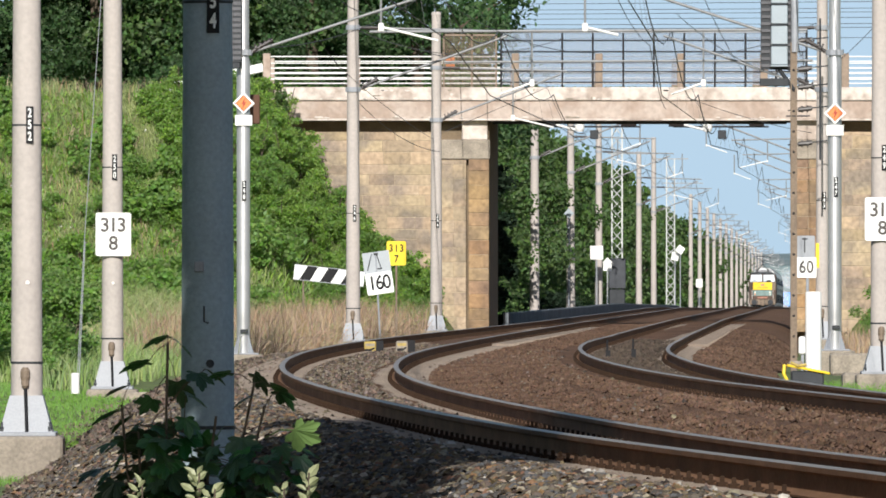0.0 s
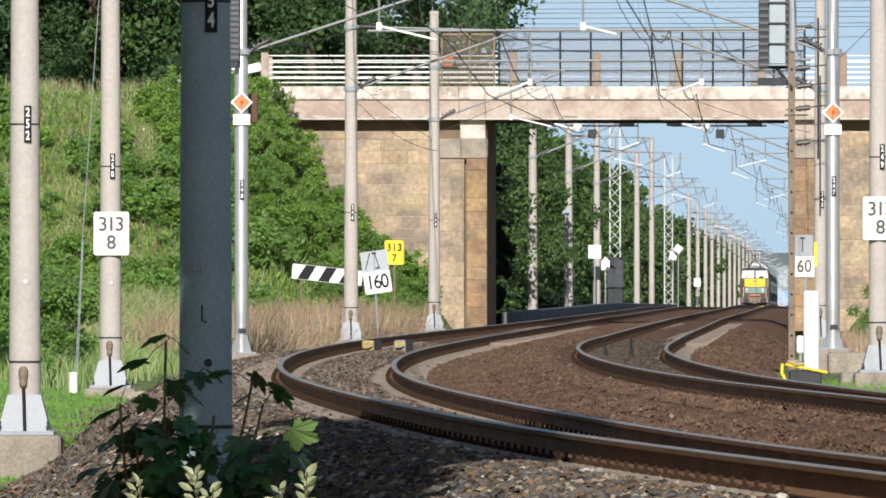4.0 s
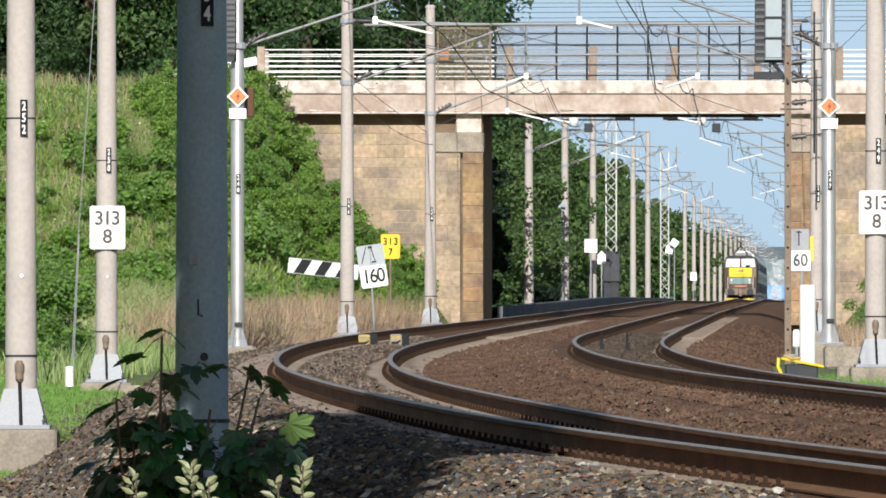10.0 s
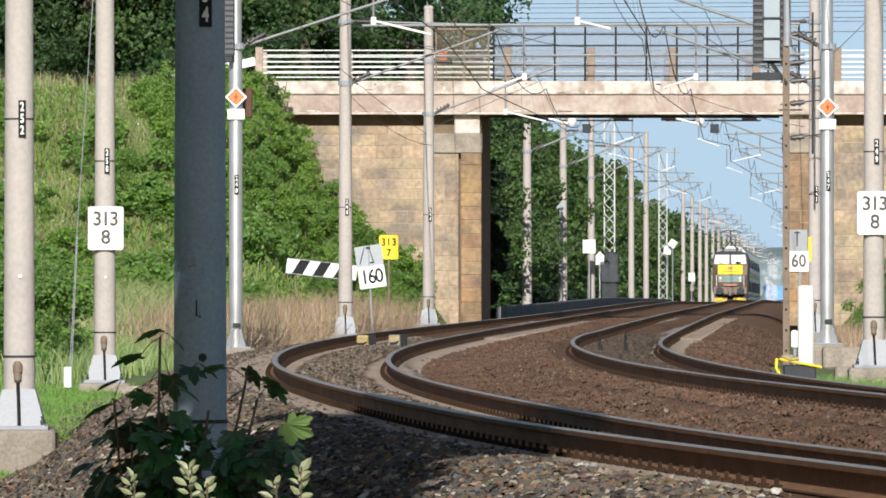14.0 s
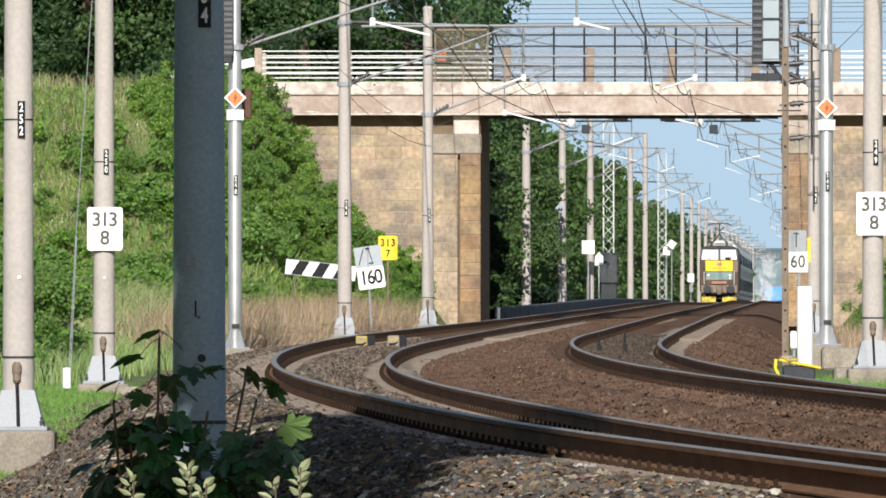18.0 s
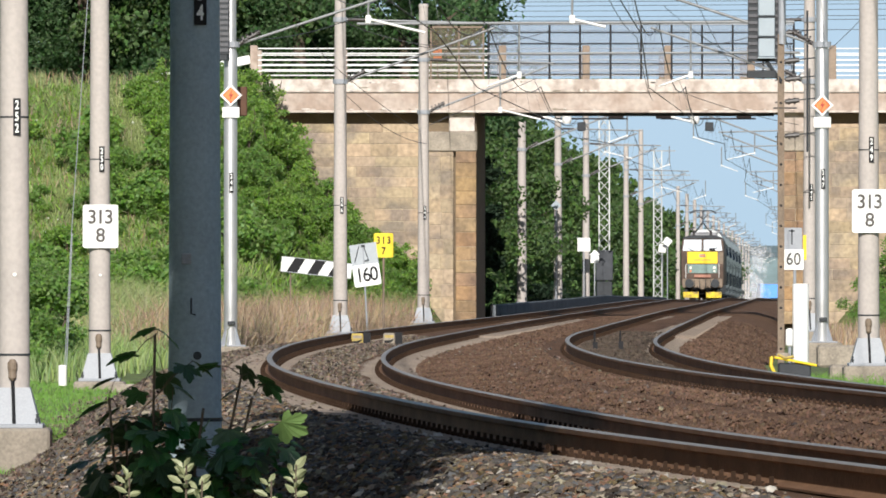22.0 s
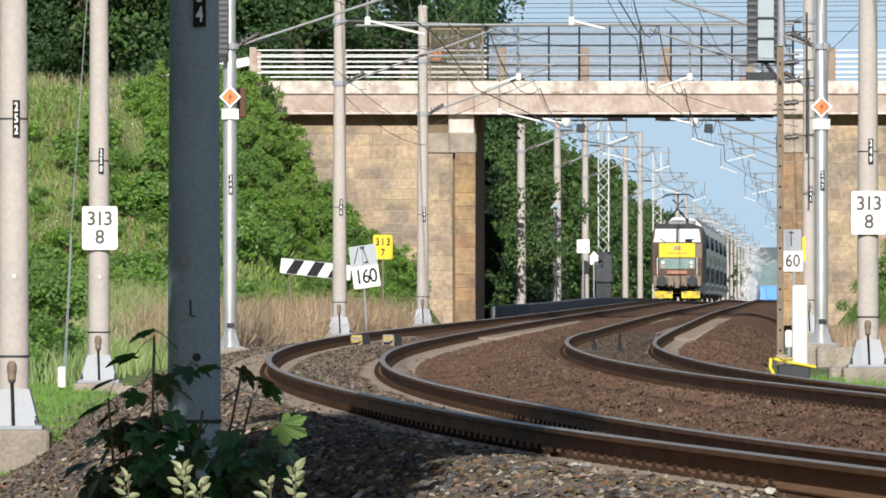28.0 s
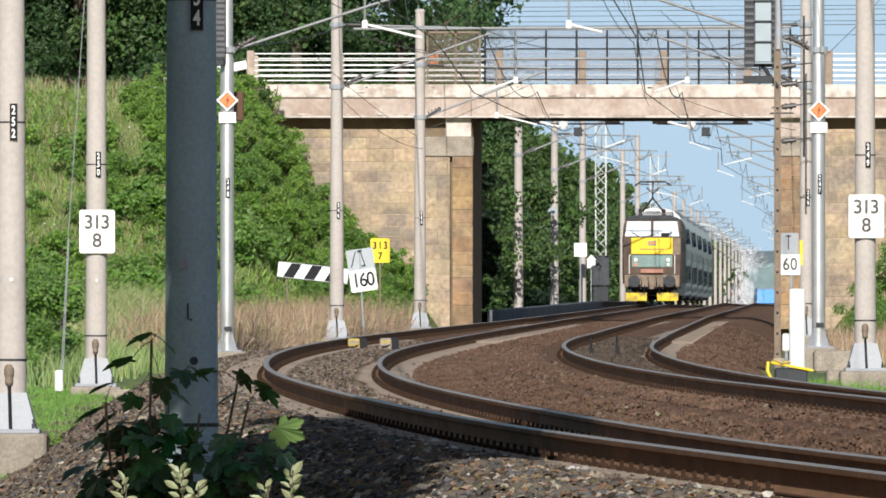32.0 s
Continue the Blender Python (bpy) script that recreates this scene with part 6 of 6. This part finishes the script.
def bogie(parent, y):
    b = part("bogie", Shape().box(-1.05, 1.05, y - 1.7, y + 1.7, 0.45, 0.85, 0.05), STEEL_DARK, parent)
    for dy in (-1.25, 1.25):
        for s in (-1, 1):
            part("wheel", Shape().tube((s * 0.68, y + dy, 0.5), (s * 0.82, y + dy, 0.5), 0.5, n=20), STEEL_BROWN, b)


def build_loco():
    L = thing("locomotive", "brown electric locomotive with a yellow front panel and raised pantograph", "locomotive")
    side = [(-1.45, 1.0), (-1.47, 1.5), (-1.47, 3.2), (-1.40, 3.95), (-1.25, 4.2), (-0.9, 4.34), (0.9, 4.34), (1.25, 4.2), (1.40, 3.95), (1.47, 3.2), (1.47, 1.5), (1.45, 1.0)]
    part("body", section(side, 0.55, 16.2), LOCO_BROWN, L, smooth=False)
    # the cab front leans back above the waist
    lo, hi, waist, brow = 0.0, 0.42, 3.30, 4.18
    f = Shape()
    ring = [(-1.38, lo, 1.0), (1.38, lo, 1.0), (1.42, lo, waist), (-1.42, lo, waist), (-1.32, hi, brow), (1.32, hi, brow),
            (-1.45, 0.56, 1.0), (1.45, 0.56, 1.0), (1.47, 0.56, waist), (-1.47, 0.56, waist), (-1.30, 0.56, brow + 0.03), (1.30, 0.56, brow + 0.03)]
    f.add(ring, ((0, 1, 2, 3), (3, 2, 5, 4), (1, 7, 8, 2), (6, 0, 3, 9), (2, 8, 11, 5), (9, 3, 4, 10), (4, 5, 11, 10), (0, 6, 7, 1)))
    part("cab", f, LOCO_BROWN, L)
    part("cab_roof_edge", section([(-1.33, brow - 0.02), (-1.28, 4.26), (-0.9, 4.38), (0.9, 4.38), (1.28, 4.26), (1.33, brow - 0.02)], 0.34, 0.7), STEEL_DARK, L)
    back = lambda z: (z - waist) / (brow - waist) * hi - 0.02
    zl, zh = waist + 0.05, brow - 0.09
    for s in (-1, 1):
        p = [(s * 0.07, zl), (s * 1.33, zl), (s * 1.22, zh), (s * 0.07, zh)]
        if s < 0:
            p = p[::-1]
        part("windscreen", Shape().add([(x, back(z), z) for x, z in p] + [(x, back(z) + 0.03, z) for x, z in p], ((0, 1, 2, 3), (7, 6, 5, 4), (0, 4, 5, 1), (1, 5, 6, 2), (2, 6, 7, 3), (3, 7, 4, 0))),
             WINDSCREEN_SKY_TINT, L, "windscreen coloured pale in place of a sky reflection")
        part("wiper", Shape().tube((s * 0.65, back(zl) - 0.03, zl), (s * 1.0, back(zl + 0.2) - 0.03, zl + 0.2), 0.02), BLACK, L)
    part("dash_box", Shape().box(0.45, 0.85, 0.0, 0.05, zl, zl + 0.17), BLACK, L)
    part("yellow_panel", Shape().box(-1.02, 1.02, -0.035, 0.02, 2.48, 3.28, 0.012), YELLOW, L, "bright yellow warning panel")
    part("number_badge", Shape().box(-0.2, 0.2, -0.05, -0.034, 2.90, 3.12), LOCO_TEAL, L)
    part("badge_bar", Shape().box(-0.15, 0.15, -0.056, -0.049, 2.96, 3.06), ORANGE, L)
    part("panel_trim", Shape().box(-0.6, 0.6, -0.045, -0.03, 2.70, 2.74), STEEL_BROWN, L)
    part("teal_panel", Shape().box(-1.0, 1.0, -0.03, 0.02, 1.84, 2.42, 0.012), LOCO_TEAL, L, "faded teal lower panel")
    for s in (-1, 1):
        part("headlight", Shape().tube((s * 0.80, -0.06, 2.2), (s * 0.80, 0.02, 2.2), 0.09, n=12), LAMP_GLASS, L)
        part("marker_light", Shape().tube((s * 0.80, -0.06, 1.97), (s * 0.80, 0.02, 1.97), 0.07, n=12), ORANGE if s < 0 else LAMP_GLASS, L)
        part("handrail", Shape().path([(s * 1.12, -0.10, 1.5), (s * 1.12, -0.12, 2.4), (s * 1.05, -0.02, 2.46)], 0.02), WHITE, L)
        # shading of the front's corners as coloured panels, darker brown on the left
        part("corner_shade", Shape().box(min(s * 1.05, s * 1.40), max(s * 1.05, s * 1.40), -0.012, 0.02, 2.45, 3.25), LOCO_BROWN if s < 0 else STEEL_BROWN, L)
        part("buffer", Shape().tube((s * 0.87, -0.62, 1.15), (s * 0.87, 0.1, 1.15), 0.10, n=14).tube((s * 0.87, -0.66, 1.15), (s * 0.87, -0.6, 1.15), 0.30, 0.27, 16), STEEL_DARK, L, "dark round buffer")
        part("plough", Shape().add([(s * 0.25, -0.5, 0.18), (s * 1.28, -0.3, 0.18), (s * 1.30, -0.25, 0.58), (s * 0.25, -0.38, 0.58), (s * 0.25, -0.42, 0.18), (s * 1.28, -0.22, 0.18), (s * 1.30, -0.17, 0.58), (s * 0.25, -0.30, 0.58)],
                                   ((0, 1, 2, 3), (7, 6, 5, 4), (0, 4, 5, 1), (3, 2, 6, 7), (1, 5, 6, 2), (0, 3, 7, 4))), YELLOW_DIRTY, L, "dirty yellow snow plough blade")
        part("air_hose", Shape().path([(s * 0.35, -0.2, 0.95), (s * 0.37, -0.4, 0.7), (s * 0.33, -0.35, 0.45)], 0.035), BLACK, L)
    part("buffer_beam", Shape().box(-1.35, 1.35, -0.15, 0.3, 0.85, 1.45, 0.03), STEEL_BROWN, L, "dirty brown buffer beam")
    part("red_beam_stripe", Shape().box(-0.55, 0.55, -0.17, -0.1, 1.55, 1.74), mat("faded_red", (0.42, 0.20, 0.14), 0.7), L)
    for x in (-0.55, -0.2, 0.2, 0.55):
        part("brake_pipe", Shape().path([(x, -0.17, 1.35), (x + 0.03, -0.32, 1.1), (x, -0.3, 0.75)], 0.03), STEEL_DARK, L)
    part("step_board", Shape().box(-1.3, -0.95, -0.25, 0.1, 0.62, 0.68, 0.01).box(0.95, 1.3, -0.25, 0.1, 0.62, 0.68, 0.01), STEEL_DARK, L)
    part("coupling", Shape().box(-0.12, 0.12, -0.5, -0.1, 0.75, 1.0, 0.03), STEEL_BROWN, L)
    part("underframe", Shape().box(-1.2, 1.2, 0.3, 16, 0.75, 1.02), STEEL_DARK, L)
    part("roof_equipment", Shape().box(-0.85, 0.85, 1.8, 6.0, 4.3, 4.46, 0.05).box(-0.35, 0.35, 2.2, 3.2, 4.5, 4.62, 0.04).box(-0.9, 0.9, 7.5, 12, 4.3, 4.6, 0.05), ROOF_GREY, L)
    for x in (-0.6, 0.55):
        part("roof_insulator", Shape().turned((x, 1.6, 4.32), [(0.08, 0), (0.12, 0.1), (0.06, 0.2), (0.12, 0.3), (0.05, 0.4)], 10), INSULATOR_DARK, L)
    part("pantograph", Shape().path([(-0.5, 3.0, 4.6), (0, 1.6, 5.25), (0, 3.0, 6.02)], 0.05).path([(0.5, 3.0, 4.6), (0, 1.6, 5.25)], 0.045)
         .path([(-0.3, 2.9, 5.75), (0, 2.5, 5.45), (0.3, 2.9, 5.75)], 0.04), STEEL_DARK, L)
    part("pantograph_head", Shape().path([(-0.9, 3.0, 5.86), (-0.6, 3.0, 6.05), (0.6, 3.0, 6.05), (0.9, 3.0, 5.86)], 0.045), STEEL_DARK, L)
    for y in (3.7, 12.6):
        bogie(L, y)
    for k in range(5):
        part("side_grille", Shape().box(1.455, 1.48, 3 + k * 2.2, 4.6 + k * 2.2, 2.6, 3.2), STEEL_DARK, L)
    part("side_window", Shape().box(1.44, 1.475, 1.0, 1.7, 3.3, 3.85), PANE, L)
    return L


def build_coach(paint, label):
    C = thing("passenger_coach", label, "train coach", group="double-deck coaches")
    side = [(-1.40, 0.45), (-1.40, 3.0), (-1.32, 3.9), (-1.12, 4.45), (-0.8, 4.75), (-0.35, 4.9), (0.35, 4.9), (0.8, 4.75), (1.12, 4.45), (1.32, 3.9), (1.40, 3.0), (1.40, 0.45)]
    part("body", section(side, 0.3, 26.3), paint, C)
    # two rows of windows, let in almost flush
    for k in range(11):
        y = 3.0 + k * 1.85
        part("lower_window", Shape().box(1.38, 1.4035, y, y + 1.15, 1.05, 1.95, 0.001), COACH_PANE, C)
        part("upper_window", section([(1.4035, 3.06), (1.3245, 3.86), (1.30, 3.86), (1.37, 3.06)], y, y + 1.15), COACH_PANE, C)
        part("deck_grille", Shape().box(1.38, 1.4035, y + 0.2, y + 0.95, 0.60, 0.85, 0.001), STEEL_DARK, C)
        if k % 3 == 0:
            part("deck_window", Shape().box(1.38, 1.4035, y + 0.1, y + 1.05, 2.25, 2.75, 0.001), COACH_PANE, C)
    part("end_panel", section([(-1.3, 3.2), (-1.24, 3.9), (-1.06, 4.38), (-0.76, 4.68), (-0.33, 4.83), (0.33, 4.83), (0.76, 4.68), (1.06, 4.38), (1.24, 3.9), (1.3, 3.2)], 0.27, 0.31), COACH_WHITE, C, "pale upper end panel")
    part("roof_skin", section([(1.137, 4.455), (0.81, 4.762), (0.352, 4.912), (-0.352, 4.912), (-0.81, 4.762), (-1.137, 4.455), (-1.11, 4.44), (-0.8, 4.74), (-0.35, 4.89), (0.35, 4.89), (0.8, 4.74), (1.11, 4.44)], 0.3, 26.3), ROOF_GREY, C)
    for y in (1.2, 24.2):
        part("door", Shape().box(1.38, 1.4035, y, y + 1.3, 0.6, 2.7, 0.001), STEEL_DARK, C)
    part("underframe", Shape().box(-1.2, 1.2, 4, 22.5, 0.25, 0.46), STEEL_DARK, C)
    part("end_door", Shape().box(-0.45, 0.45, 0.26, 0.31, 1.0, 3.0), STEEL_DARK, C)
    for y in (2.6, 24.0):
        bogie(C, y)
    return C


loco = build_loco()
coach = build_coach(COACH_GREY, "grey double-deck passenger coach in the train")
train = [(loco, 0.0), (coach, 17.0)] + [(copy_thing(coach, pose(0, 0, 0)), 17.0 + 26.6 * k) for k in range(1, 5)]


def build_dust():
    """A cloud of pale dust that the train draws after it, in thin flakes, thickest near the ground."""
    rng = np.random.default_rng(77)
    n = 420
    y = rng.uniform(0, 150, n)
    z = 5.6 * rng.uniform(0, 1, n) ** 1.5
    x = rng.normal(0, 0.5, n) + 0.9 + z * 0.05
    r = rng.uniform(0.09, 0.27, n)
    a = rng.uniform(0, 6.283, n)
    sh = Shape()
    for k in range(n):
        rim = [(x[k] + r[k] * f * math.cos(a[k] + 1.0472 * i), y[k] + 0.2 * (i % 2), z[k] + 1.7 * r[k] * f * math.sin(a[k] + 1.0472 * i)) for i, f in enumerate((1, 0.7, 0.95, 0.8, 1.1, 0.75))]
        sh.add(rim, ((0, 1, 2, 3, 4, 5),))
    d = part("dust_cloud", sh, mesh_screen("airborne_dust", (0.72, 0.73, 0.78), 0.11))
    return tagged(d, "pale dust cloud trailing behind the train", "dust", kind="stuff")


dust = build_dust()
build_track(0.0, "ballasted track with rusty rails and concrete sleepers, curving under the bridge")
build_track(SPACING, "second ballasted track beside the first, curving under the bridge")

# ---- loose stones of the ballast, nearest to the camera ----
scatter_stones("shoulder_stones", "grey and brown crushed stone on the near shoulder", STONE_MIX, 17000, 50, 84, -3.0, -1.3, 0.030, 1, side_level, True)
scatter_stones("shoulder_stones", "grey crushed stone on the shaded shoulder", STONE_MIX, 14000, 78, 112, -3.8, -1.32, 0.036, 7, side_level, True)
scatter_stones("shoulder_stones", "grey and brown crushed stone along the left shoulder", STONE_GREY, 12000, 100, 190, -3.9, -1.33, 0.034, 2, side_level)
scatter_stones("shoulder_stones", "single stones lying on the sleeper ends", STONE_GREY, 500, 55, 190, -1.35, -0.95, 0.024, 8, side_level)
scatter_stones("track_stones", "grey crushed stone between the rails", STONE_GREY, 5500, 60, 230, -0.45, 0.4, 0.028, 3, shoulder_level)
scatter_stones("between_stones", "brown crushed stone between the two tracks", STONE_BROWN, 24000, 60, 180, 1.22, SPACING - 1.15, 0.023, 4, shoulder_level)
scatter_stones("between_stones", "brown crushed stone between the tracks towards the bridge", STONE_BROWN, 9000, 170, 345, 1.25, SPACING - 1.2, 0.028, 9, shoulder_level)
scatter_stones("between_stones", "pale stones among the brown ballast", STONE_GREY, 700, 62, 200, 1.1, SPACING - 1.0, 0.028, 10, shoulder_level)
scatter_stones("track_stones", "grey-brown crushed stone in the second track", STONE_DUSK, 6000, 110, 250, SPACING - 0.6, SPACING + 0.6, 0.030, 5, shoulder_level)
scatter_stones("side_stones", "brown crushed stone beside the second track", STONE_BROWN, 10000, 110, 300, SPACING + 1.2, SPACING + 3.4, 0.030, 6, shoulder_level)
scatter_stones("pale_stones", "scattered pale stones on the near shoulder", STONE_PALE, 160, 50, 84, -2.8, -1.0, 0.030, 11, side_level, True)


# ---- what moves ----
TRAIN_START, TRAIN_SPEED = 1158.0, 19.6  # metres from the camera, metres a second


def motions():
    for ob, behind in train:
        rows = []
        for k in range(9):
            t = 4.0 * k
            y = TRAIN_START - TRAIN_SPEED * t + behind
            rows.append((t, pose(xc(y), y, zr(y), 0, 0, -heading(y))))
        walk(ob, rows)
    walk(dust, [(t, pose(xc(y), y, zr(y) - 0.2, 0, 0, -heading(y))) for t, y in ((0, 1330), (8, 1280), (12, 1235), (17, 1140), (24, 990), (32, 930))])


motions()
